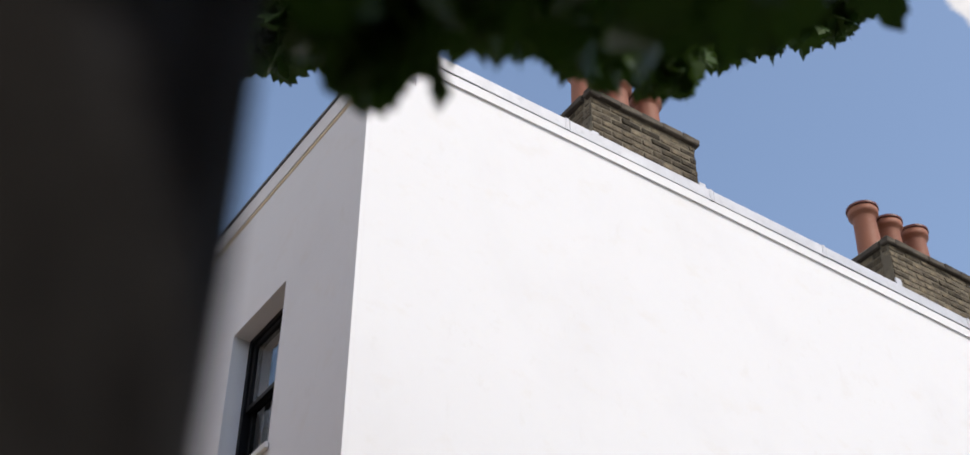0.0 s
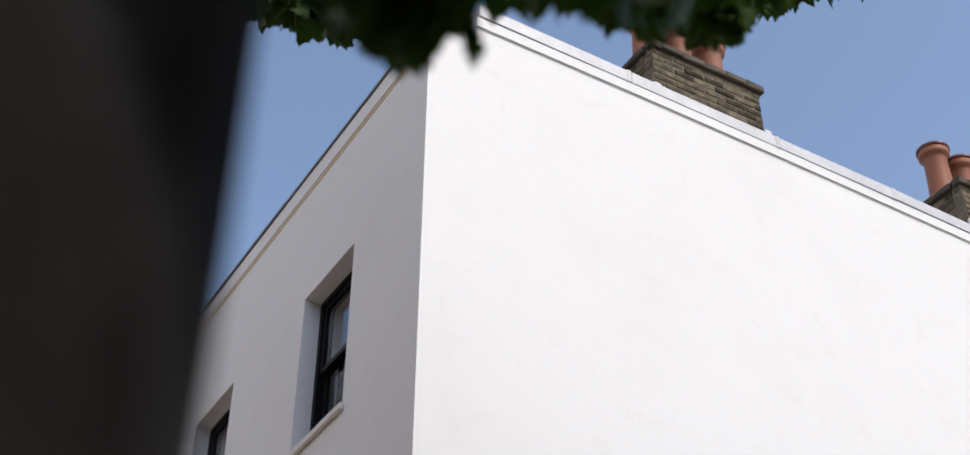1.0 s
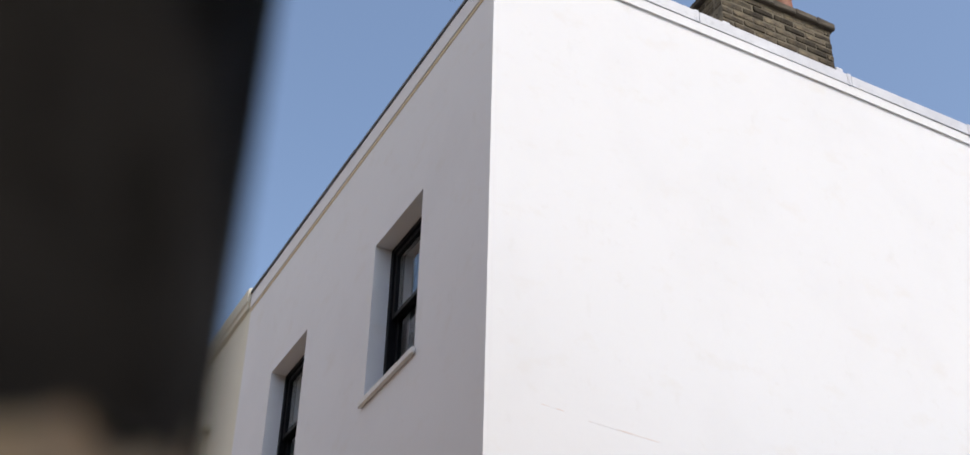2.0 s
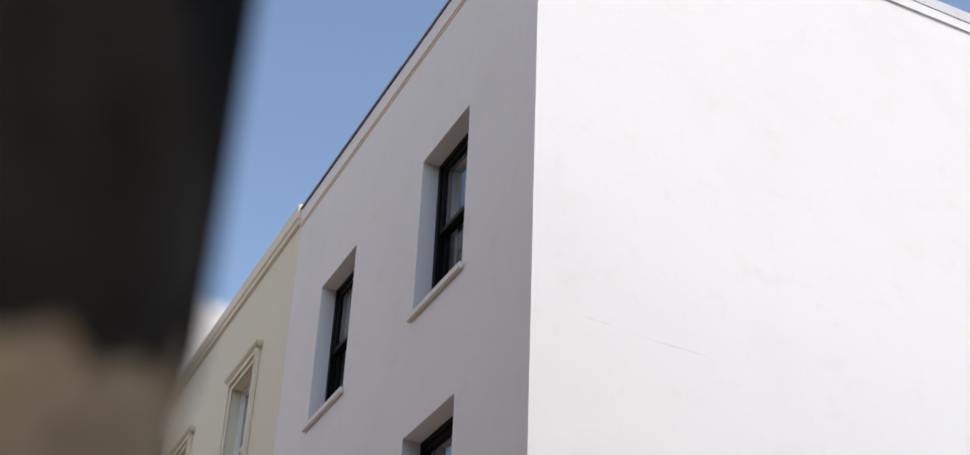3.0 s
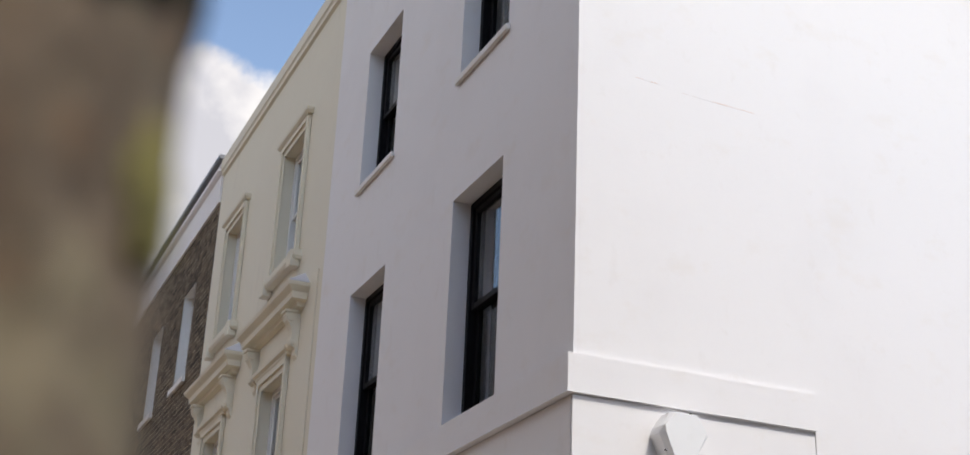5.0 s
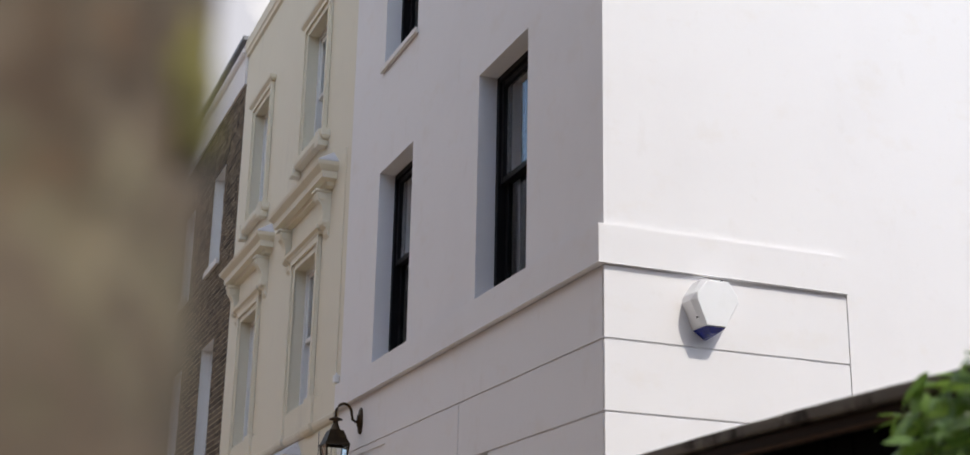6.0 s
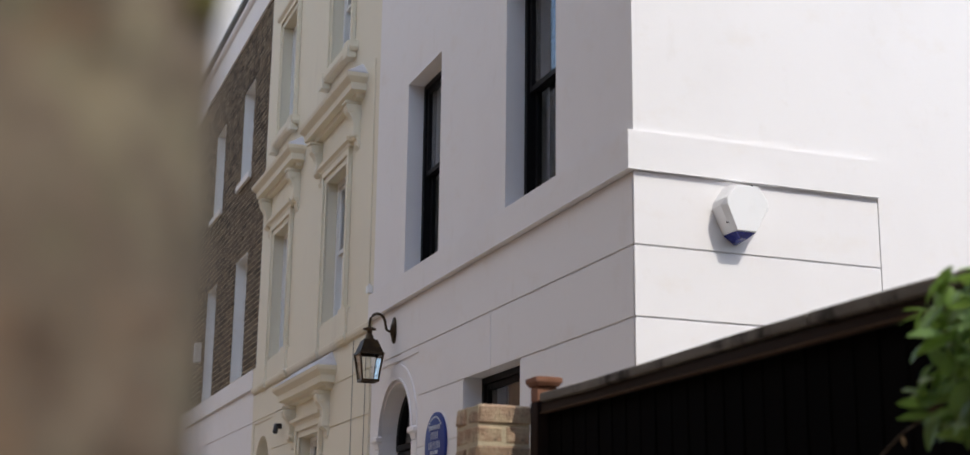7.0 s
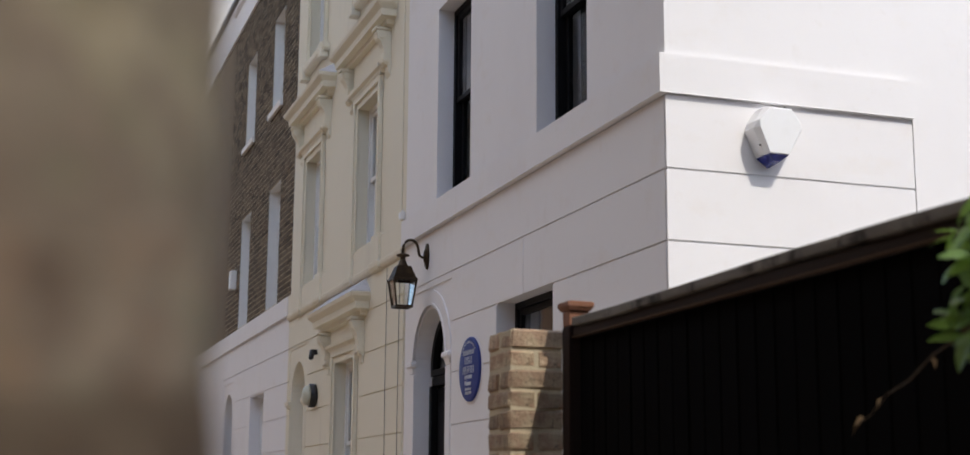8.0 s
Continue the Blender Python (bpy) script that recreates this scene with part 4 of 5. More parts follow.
# ---- on the walls ----
def wall_lantern(place, out, drop):
    """A tapered four-sided glazed lantern that hangs from a swan-neck bracket."""
    t = thing("wall_lantern", place, "aged brass tapered wall lantern on a swan-neck bracket", "lantern")
    plate = lathe([(0.054, 0.0), (0.054, 0.012), (0.046, 0.020), (0.030, 0.022), (0.024, 0.034), (0.010, 0.038)], 28)
    bmesh.ops.transform(plate, matrix=Matrix(((0, 0, -1, 0), (1, 0, 0, 0), (0, 2.1, 0, 0), (0, 0, 0, 1))), verts=plate.verts)
    part("wall_plate", plate, BRONZE, t, "oval stepped wall plate", smooth=True)
    pts = [(-0.02, 0, 0.0), (-0.05, 0, -0.012), (-0.075, 0, 0.005), (-0.085, 0, 0.05)] + [(-0.085 - (out - 0.085) / 2 * (1 - math.cos(a)), 0, 0.05 + 0.085 * math.sin(a)) for a in [math.pi * k / 12 for k in range(1, 13)]] + [(-out, 0, 0.0)]
    part("swan_neck", tube(pts, 0.012, 10), BRONZE, t, smooth=True)
    top = -drop
    part("finial", lathe([(0.012, 0.02), (0.022, 0.012), (0.056, 0.0), (0.057, -0.010), (0.022, -0.018), (0.024, -0.05), (0.034, -0.062), (0.036, -0.08), (0.05, -0.092), (0.05, -0.10)], 20, centre=(-out, 0, 0.0)), BRONZE, t, smooth=True)
    shoulder, waist, foot = -0.215, -0.215, -0.445
    bm = bmesh.new()
    hi, lo = [[bm.verts.new((-out + s * a, s * b, z)) for a, b in ((-1, -1), (1, -1), (1, 1), (-1, 1))] for s, z in ((0.058, -0.10), (0.101, shoulder))]
    for k in range(4):
        bm.faces.new((hi[k], hi[(k + 1) % 4], lo[(k + 1) % 4], lo[k]))
    bm.faces.new(hi)
    bmesh.ops.solidify(bm, geom=bm.faces[:], thickness=0.004)
    part("canopy", bm, BRONZE, t, "dark brass lantern canopy")
    part("eave", boxes(*[((-out + a, b, shoulder - 0.012), (-out + c, d, shoulder + 0.006)) for a, b, c, d in ((-0.107, -0.107, 0.107, -0.091), (-0.107, 0.091, 0.107, 0.107), (-0.107, -0.0905, -0.091, 0.0905), (0.091, -0.0905, 0.107, 0.0905))], bevel=0.003), BRONZE, t)
    for sx in (-1, 1):
        for sy in (-1, 1):
            part("corner_bar", tube([(-out + sx * 0.098, sy * 0.098, shoulder - 0.012), (-out + sx * 0.068, sy * 0.068, foot)], 0.0085, 6), BRONZE, t)
    part("base_rim", boxes(*[((-out + a, b, foot - 0.012), (-out + c, d, foot + 0.008)) for a, b, c, d in ((-0.077, -0.077, 0.077, -0.061), (-0.077, 0.061, 0.077, 0.077), (-0.077, -0.0605, -0.061, 0.0605), (0.061, -0.0605, 0.077, 0.0605))], bevel=0.003), BRONZE, t)
    for sx, sy in ((1, 0), (-1, 0), (0, 1), (0, -1)):
        bm = bmesh.new()
        v = []
        for s, z in ((0.094, shoulder - 0.014), (0.065, foot + 0.008)):
            for e in (-1, 1):
                v.append(bm.verts.new((-out + (sx * s if sx else e * s), (sy * s if sy else e * s), z)))
        bm.faces.new((v[0], v[1], v[3], v[2]))
        bmesh.ops.solidify(bm, geom=bm.faces[:], thickness=0.003)
        part("pane", bm, THIN_GLASS, t).visible_shadow = False
    return t


wall_lantern((0.0, 4.62, 3.685), 0.222, 0.0)


def alarm_box(place):
    """A shield-shaped bell box with sloping flanks and a blue lens below."""
    t = thing("alarm_box", place, "white plastic burglar alarm box with blue base", "alarm")
    outline = [(-0.075, 0.18), (0.10, 0.18), (0.16, 0.10), (0.165, 0.06), (0.066, -0.10), (-0.080, -0.10), (-0.15, 0.05), (-0.14, 0.09)]
    face = [(-0.06, 0.17), (0.075, 0.17), (0.135, 0.09), (0.135, 0.055), (0.052, -0.098), (-0.073, -0.098), (-0.132, 0.05), (-0.134, 0.09)]
    bm = bmesh.new()
    rows = [[bm.verts.new((x * s, y, z * s)) for x, z in shape] for shape, y, s in ((outline, 0.0, 1.0), (outline, -0.10, 1.0), (face, -0.142, 1.0), (face, -0.147, 0.965))]
    for a, b in zip(rows, rows[1:]):
        for k in range(len(a)):
            bm.faces.new((a[k], a[(k + 1) % len(a)], b[(k + 1) % len(a)], b[k]))
    bm.faces.new(rows[0])
    bm.faces.new(rows[-1])
    bmesh.ops.bevel(bm, geom=[e for e in bm.edges if e.calc_face_angle(0) > 0.3], offset=0.005, segments=2, affect="EDGES")
    part("cover", bm, ALARM_WHITE, t)
    bm = bmesh.new()
    rows = [[bm.verts.new(p) for p in ring_] for ring_ in ([(-0.080, 0.0, -0.102), (0.068, 0.0, -0.102), (0.052, -0.138, -0.101), (-0.072, -0.138, -0.101), (-0.079, -0.098, -0.102)], [(-0.012, 0.0, -0.150), (0.004, 0.0, -0.150), (0.012, -0.112, -0.134), (-0.034, -0.112, -0.134), (-0.040, -0.08, -0.136)])]
    for k in range(5):
        bm.faces.new((rows[0][k], rows[0][(k + 1) % 5], rows[1][(k + 1) % 5], rows[1][k]))
    bm.faces.new(rows[0])
    bm.faces.new(rows[1])
    part("lens", bm, ALARM_BLUE, t, "dark blue strobe lens")
    part("screw", lathe([(0.008, 0), (0.007, 0.004)], 10, centre=(0, 0, 0)), DARK_METAL, t)
    screw = t.children[-1]
    screw.location, screw.rotation_euler = (-0.105, -0.098, -0.045), (radians(60), 0, radians(-50))
    part("cable_entry", boxes(((0.105, -0.02, 0.165), (0.115, 0.0, 0.215))), DARK_METAL, t)
    return t


alarm_box((0.645, 0.0, 3.655))


def words(text, size, place, parent, width=None):
    """Raised lettering on the plane that faces -x."""
    curve = bpy.data.curves.new("lettering", "FONT")
    curve.body, curve.size, curve.align_x, curve.align_y, curve.extrude = text, size, "CENTER", "CENTER", 0.0015
    ob = bpy.data.objects.new("lettering_curve", curve)
    me = bpy.data.meshes.new_from_object(ob)
    bpy.data.objects.remove(ob)
    bpy.data.curves.remove(curve)
    me.transform(Matrix(((0, 0, -1, 0), (-1, 0, 0, 0), (0, 1, 0, 0), (0, 0, 0, 1))))
    me.materials.append(PLAQUE_WHITE)
    o = new("lettering", me)
    o.parent, o.location = parent, place
    return o


plaque = thing("plaque", (0.0, 3.395, 2.615), "round blue ceramic memorial plaque with white lettering", "plaque")
bm = lathe([(0.262, 0.0), (0.262, 0.004), (0.25, 0.006)], 64)
bmesh.ops.transform(bm, matrix=Matrix(((0, 0, -1, 0), (1, 0, 0, 0), (0, 1, 0, 0), (0, 0, 0, 1))), verts=bm.verts)
part("bed", bm, STUCCO, plaque)
bm = lathe([(0.246, 0.004), (0.247, 0.020), (0.243, 0.025), (0.236, 0.026), (0.10, 0.029), (0.01, 0.0295)], 64)
bmesh.ops.transform(bm, matrix=Matrix(((0, 0, -1, 0), (1, 0, 0, 0), (0, 1, 0, 0), (0, 0, 0, 1))), verts=bm.verts)
part("disc", bm, PLAQUE_BLUE, plaque, smooth=True)
# names stand as plain bars, letter by letter
for z, tall, wide, count in ((0.128, 0.036, 0.034, 7), (0.068, 0.058, 0.054, 3), (-0.005, 0.058, 0.062, 4)):
    for k in range(count):
        y = (k - (count - 1) / 2) * wide * 1.12
        for shift in (-0.3, 0.3):
            part("letter_bar", boxes(((-0.032, y + (shift - 0.05) * wide, z - tall / 2), (-0.0275, y + (shift + 0.05) * wide, z + tall / 2))), PLAQUE_WHITE, plaque)
for k in range(11):
    a = radians(90 + (k - 5) * 9)
    part("letter_bar", boxes(((-0.030, 0.208 * math.cos(a) - 0.006, 0.208 * math.sin(a) - 0.008), (-0.0255, 0.208 * math.cos(a) + 0.006, 0.208 * math.sin(a) + 0.008))), PLAQUE_WHITE, plaque)
words("1853-1890", 0.042, (-0.031, 0, -0.062), plaque)
words("Painter", 0.056, (-0.031, 0, -0.107), plaque)
words("lived here", 0.034, (-0.030, 0, -0.150), plaque)
words("1873-1874", 0.034, (-0.029, 0, -0.182), plaque)

# by the cream house's door: a bulkhead lamp and a small camera
lamp = thing("bulkhead_lamp", (-0.018, 8.93, 2.775), "round bulkhead lamp with frosted dome and black rim", "lamp")
bm = lathe([(0.13, 0.0), (0.135, 0.02), (0.133, 0.065), (0.115, 0.07)], 28)
bmesh.ops.transform(bm, matrix=Matrix(((0, 0, -1, 0), (1, 0, 0, 0), (0, 1, 0, 0), (0, 0, 0, 1))), verts=bm.verts)
part("rim", bm, DARK_METAL, lamp, smooth=True)
bm = lathe([(0.114, 0.071), (0.110, 0.10), (0.092, 0.125), (0.06, 0.138), (0.01, 0.142)], 28)
bmesh.ops.transform(bm, matrix=Matrix(((0, 0, -1, 0), (1, 0, 0, 0), (0, 1, 0, 0), (0, 0, 0, 1))), verts=bm.verts)
part("dome", bm, FROSTED, lamp, "grey-green frosted glass dome", smooth=True)
eye = thing("security_camera", (-0.018, 8.88, 3.24), "small black wall-mounted security camera", "camera")
part("bracket", boxes(((-0.06, -0.02, -0.01), (0.0, 0.02, 0.05)), bevel=0.004), DARK_METAL, eye)
part("housing", tube([(-0.05, 0.02, 0.045), (-0.055, 0.018, 0.035), (-0.075, -0.03, -0.05), (-0.078, -0.035, -0.06)], [0.018, 0.030, 0.030, 0.022], 12), DARK_METAL, eye, smooth=True)


# small boxes and a painted cable on the fronts
junction = thing("junction_box", (-0.002, 5.372, 4.178), "small white junction box on the cream render", "junction box")
part("body", boxes(((-0.045, -0.032, -0.036), (0.0, 0.032, 0.036)), bevel=0.006), WHITE_PAINT, junction)
part("cover", boxes(((-0.051, -0.027, -0.031), (-0.0455, 0.027, 0.031)), bevel=0.003), WHITE_PAINT, junction)
part("gland", lathe([(0.009, 0.0), (0.011, 0.006), (0.008, 0.02)], 10, centre=(-0.022, 0.0, 0.0365)), WHITE_PAINT, junction)
pts = [(-0.008, 0.13 + 0.006 * math.sin(z * 2.3), z) for z in [4.15 + 2.3 * k / 20 for k in range(21)]]
part("painted_cable", tube(pts, 0.006, 6), CREAM, cream_house, "cable painted over with the render")
meter = thing("wall_box", (-0.004, 15.0, 4.95), "small white box fixed to the brown brick wall", "box")
part("body", boxes(((-0.09, -0.075, -0.15), (0.0, 0.075, 0.15)), bevel=0.01), WHITE_PAINT, meter)
part("lid", boxes(((-0.100, -0.068, -0.140), (-0.0905, 0.068, 0.140)), bevel=0.004), WHITE_PAINT, meter)


# ---- fence, post and pier ----
pier = thing("brick_pier", (-1.555, -1.93, 0.0), "weathered brown brick gate pier with buff mortar", "pier")
part("mortar", boxes(((-0.1025, -0.1025, 0.0), (0.1025, 0.1025, 2.250))), MORTAR, pier)
HALF = [rough_block("pier_header", (0.1025, 0.215, 0.065), PIER_BRICK, 0.009, s + 40) for s in range(6)]
rnd = random.Random(5)
for k in range(30):
    z = 0.037 + k * 0.0752
    turned = k % 2
    for s in (-1, 1):
        off = 0.0555 * s
        j = lambda: rnd.uniform(-0.0035, 0.0035)
        # courses turn by a quarter: two whole bricks side by side, then two across
        shared_piece("brick", rnd.choice(HALF), pier, ((off if turned == 0 else 0) + j(), (off if turned else 0) + j(), z + j() * 0.6), (math.pi / 2 if turned else 0) + rnd.uniform(-0.006, 0.006), (rnd.uniform(0.98, 1.02), rnd.uniform(0.98, 1.02), rnd.uniform(1.0, 1.07)))

pier.scale = (1.0, 1.15, 1.002)
pier.location.y += 0.016

post = thing("gate_post", (-1.437, -2.132, 0.0), "timber post shaded dark below a red-brown neck and moulded cap", "post")
# the shaft's shade is in its near-black colour; only the sunlit neck stays red-brown
part("shaft", boxes(((-0.042, -0.035, 0.0), (0.042, 0.035, 2.262)), bevel=0.005), SHADED_TIMBER, post)
part("neck", boxes(((-0.040, -0.033, 2.263), (0.040, 0.033, 2.318)), bevel=0.004), RED_TIMBER, post, "sunlit red-brown neck of the post")
cap = lathe([(0.060, 0.0), (0.070, 0.010), (0.075, 0.014), (0.075, 0.030), (0.060, 0.035), (0.01, 0.038)], 4)
bmesh.ops.rotate(cap, matrix=Matrix.Rotation(math.pi / 4, 3, "Z"), verts=cap.verts)
bmesh.ops.translate(cap, vec=(0, 0, 2.32), verts=cap.verts)
bmesh.ops.bevel(cap, geom=cap.edges[:], offset=0.002, segments=2, affect="EDGES")
part("cap", cap, RED_TIMBER, post)

fence = thing("fence", (-1.445, -2.172, 0.0), "black-stained close-boarded timber fence with weathered grey capping", "fence")
FENCE_END = -8.4
rnd = random.Random(8)
y = -0.01
while y > FENCE_END + 2.2 + 0.1:
    far = max(y - rnd.uniform(1.7, 2.0), FENCE_END + 2.2)
    bm = boxes(((-0.034, far + 0.003, 2.257), (0.065, y, 2.290)), bevel=0.006)
    bmesh.ops.subdivide_edges(bm, edges=[e for e in bm.edges if abs(e.verts[0].co.y - e.verts[1].co.y) > 0.5], cuts=8)
    for v in bm.verts:
        v.co.z += 0.004 * math.sin(v.co.y * 3.1) + rnd.uniform(-0.0015, 0.0015)
        v.co.x += 0.003 * math.sin(v.co.y * 4.3 + 1)
    part("capping", bm, GREY_TIMBER, fence, "weathered grey capping board")
    y = far
part("batten", boxes(((-0.020, FENCE_END + 2.2, 2.222), (0.05, 0.0, 2.255)), bevel=0.004), BROWN_TIMBER, fence, "brown batten under the capping")
# lit lower edge of the batten, put into a lighter strip
part("bead", boxes(((-0.026, FENCE_END + 2.2, 2.2172), (0.0, 0.0, 2.2215))), LIT_EDGE, fence, "thin lighter brown strip for the batten's lit edge")
part("rail", boxes(((0.038, FENCE_END + 2.2, 0.5), (0.075, 0.0, 0.58)), ((0.038, FENCE_END + 2.2, 1.6), (0.075, 0.0, 1.68)), bevel=0.004), FENCE_BLACK, fence)
bm = prism([(-0.020, 0.15), (-0.020, 2.217), (0.008, 2.217), (0.008, 0.15)], -0.06, 0.06)
for v in bm.verts:
    if v.co.y > 0 and v.co.x < 0:
        v.co.x += 0.004
board = bpy.data.meshes.new("fence_board")
bmesh.ops.recalc_face_normals(bm, faces=bm.faces)
bm.to_mesh(board)
bm.free()
board.materials.append(FENCE_BLACK)
y = -0.06
while y > FENCE_END + 2.2 + 0.06:
    shared_piece("board", board, fence, (0.026 + rnd.uniform(-0.001, 0.001), y, 0), rnd.uniform(-0.003, 0.003))
    y -= 0.105
part("gravel_board", boxes(((-0.004, FENCE_END + 2.2, 0.0), (0.036, 0.0, 0.148)), bevel=0.004), FENCE_BLACK, fence)


# ---- leaves ----
def leaf_mesh(name, outline, material, fold=0.18, droop=0.12):
    """A leaf: pointed outline round a midrib along +y, folded and drooping."""
    bm = bmesh.new()
    mids = [bm.verts.new((0, y, -droop * y * y)) for y in (0.0, 0.3, 0.6, 0.85, 1.0)]
    for side in (-1, 1):
        edge = [bm.verts.new((side * x, y, fold * x - droop * y * y)) for x, y in outline]
        loop = [mids[0], *edge, mids[-1], *reversed(mids[1:-1])]
        bm.faces.new(loop if side > 0 else loop[::-1])
    bmesh.ops.triangulate(bm, faces=bm.faces[:])
    me = bpy.data.meshes.new(name)
    bm.to_mesh(me)
    bm.free()
    me.materials.append(material)
    return me


# lobed with pointed teeth; and a plain pointed oval
LOBED = [(0.12, -0.05), (0.42, 0.02), (0.34, 0.16), (0.60, 0.34), (0.40, 0.40), (0.46, 0.58), (0.26, 0.60), (0.22, 0.80), (0.10, 0.82)]
OVAL = [(0.10, 0.06), (0.20, 0.22), (0.25, 0.42), (0.22, 0.62), (0.13, 0.82)]
TREE_LEAVES = [leaf_mesh("plane_leaf", LOBED, LEAF, f, d) for f, d in ((0.2, 0.12), (0.35, 0.25), (0.1, 0.3))]
CREEPER_LEAVES = [leaf_mesh("creeper_leaf", OVAL, CREEPER, f, d) for f, d in ((0.25, 0.15), (0.4, 0.3), (0.1, 0.2))]


def leaf_turn(rnd, flat=0.6):
    """Hanging leaves, mostly pointing out and down."""
    return Euler((radians(rnd.uniform(-85, -5)), radians(rnd.uniform(-40, 40)), radians(rnd.uniform(0, 360))))


# ---- climbing plant on the fence ----
plant = thing("climbing_plant", (-1.51, -5.08, 0.0), "leafy green climbing plant hanging over the fence", "climbing plant")
rnd = random.Random(21)
for k in range(5):
    y = rnd.uniform(-0.3, 0.25)
    pts = [(-0.02 - 0.03 * rnd.random(), y + 0.10 * math.sin(i * 0.9 + k), 0.05 + i * 0.215) for i in range(10)]
    part("stem", tube(pts, [0.014 - 0.0009 * i for i in range(10)], 7), STEM, plant, "brown twining stem", smooth=True)
part("stem", tube([(-0.10, 0.38, 2.02), (-0.11, 0.47, 1.97), (-0.11, 0.58, 1.935), (-0.10, 0.68, 1.89), (-0.09, 0.78, 1.865), (-0.08, 0.86, 1.825), (-0.08, 0.90, 1.81)], [0.003, 0.003, 0.002, 0.0025, 0.0018, 0.0015, 0.001], 6), STEM, plant, "dry brown twig", smooth=True)


DRY = leaf_mesh("dry_leaf", OVAL, STEM_DRY, 0.7, 0.6)
for x, y, z, s in ((-0.105, 0.40, 2.01, 0.03), (-0.11, 0.46, 1.975, 0.028), (-0.10, 0.60, 1.93, 0.022), (-0.09, 0.80, 1.858, 0.022), (-0.08, 0.885, 1.82, 0.028), (-0.08, 0.90, 1.805, 0.03)):
    ob = new("dry_leaf", DRY)
    ob.parent, ob.matrix_basis = plant, Matrix.LocRotScale((x, y, z), Euler((radians(rnd.uniform(-70, 10)), radians(rnd.uniform(-40, 40)), radians(rnd.uniform(0, 180)))), (s, s, s))


def creeper_spot(rnd):
    """A place in the hanging cushion of leaves, and how a leaf there hangs."""
    while True:
        a, rr = rnd.uniform(-math.pi, math.pi), rnd.random() ** 0.5
        y, z = 0.0 + 0.44 * rr * math.cos(a), 2.05 + 0.26 * rr * math.sin(a)
        if z > 2.29 - 0.35 * max(0, y - 0.1) or y > 0.41 - 0.05 * math.sin(z * 19) or (z < 1.90 and y > 0.36) or z < 1.90 + 0.05 * math.sin(y * 23):
            continue
        deep = 0.30 * (1.05 - rr * 0.55)
        x = 0.10 - 0.32 * rnd.random() if z > 2.26 else -0.04 - deep * rnd.random()
        s = rnd.uniform(0.048, 0.082)
        return Matrix.LocRotScale((x, y, z), Euler((radians(rnd.uniform(-75, 20)), radians(rnd.uniform(-35, 35)), radians(rnd.uniform(30, 200)))), (s, s, s))


def joined(name, meshes, poses, material, parent, label):
    """Many small leaves as one mesh."""
    co, tris = [], []
    base = [([v.co.copy() for v in me.vertices], [tuple(p.vertices) for p in me.polygons]) for me in meshes]
    for k, m in enumerate(poses):
        vs, fs = base[k % len(base)]
        n0 = len(co)
        co.extend((m @ v)[:] for v in vs)
        tris.extend(tuple(i + n0 for i in f) for f in fs)
    me = bpy.data.meshes.new(name)
    me.from_pydata(co, [], tris)
    me.materials.append(material)
    ob = new(name, me)
    ob.parent = parent
    return tagged(ob, label, kind="stuff")


for k in range(290):
    ob = new("leaf", rnd.choice(CREEPER_LEAVES))
    ob.parent, ob.matrix_basis = plant, creeper_spot(rnd)
joined("foliage", CREEPER_LEAVES, [creeper_spot(rnd) for k in range(800)], CREEPER, plant, "mid-green pointed leaves")


# ---- the street tree ----
tree = thing("tree", (-3.553, -6.43, 0.0), "mature street tree with mottled bark and dark green lobed leaves", "tree")
bm = bmesh.new()
SEG = 56
rows = []
heights = [k * 0.05 for k in range(0, 105)]
for z in heights:
    rad = 0.1695 + 0.10 * math.exp(-z / 0.22) - 0.006 * max(0, z - 2.0)
    row = []
    for k in range(SEG):
        a = 2 * math.pi * k / SEG
        p = Vector((math.cos(a), math.sin(a), z))
        d = 0.004 * noise.noise(Vector((p.x * 2.2, p.y * 2.2, z * 3.1))) + 0.003 * noise.noise(Vector((p.x * 9, p.y * 9, z * 4)))
        row.append(bm.verts.new(((rad + d) * p.x, (rad + d) * p.y, z)))
    rows.append(row)
for a, b in zip(rows, rows[1:]):
    for k in range(SEG):
        bm.faces.new((a[k], a[(k + 1) % SEG], b[(k + 1) % SEG], b[k]))
bm.faces.new(rows[0])
bm.faces.new(rows[-1])
trunk = part("trunk", bm, BARK, tree, "mottled grey-brown trunk", smooth=True)
# a brown plate of bark that is coming away
bm = bmesh.new()
grid = [[bm.verts.new((0, 0, 0)) for i in range(25)] for j in range(13)]
for j, line in enumerate(grid):
    for i, v in enumerate(line):
        a = radians(-100 + 100 * i / 24)
        top = 1.693 + 0.022 * noise.noise(Vector((a * 4, 0.7, 0))) + 0.008 * noise.noise(Vector((a * 15, 3.1, 0)))
        z = 1.50 + (top - 1.50) * j / 12
        rim = min(1.0, 3 * min(i, 24 - i) / 12, 2.5 * (12 - j) / 12 + 0.05, 2.5 * j / 12 + 0.05)
        r = 0.1625 + 0.017 * rim + 0.003 * noise.noise(Vector((a * 8, z * 20, 0)))
        v.co = (r * math.cos(a), r * math.sin(a), z)
for p, q in zip(grid, grid[1:]):
    for i in range(24):
        bm.faces.new((p[i], p[i + 1], q[i + 1], q[i]))
bmesh.ops.solidify(bm, geom=bm.faces[:], thickness=0.008)
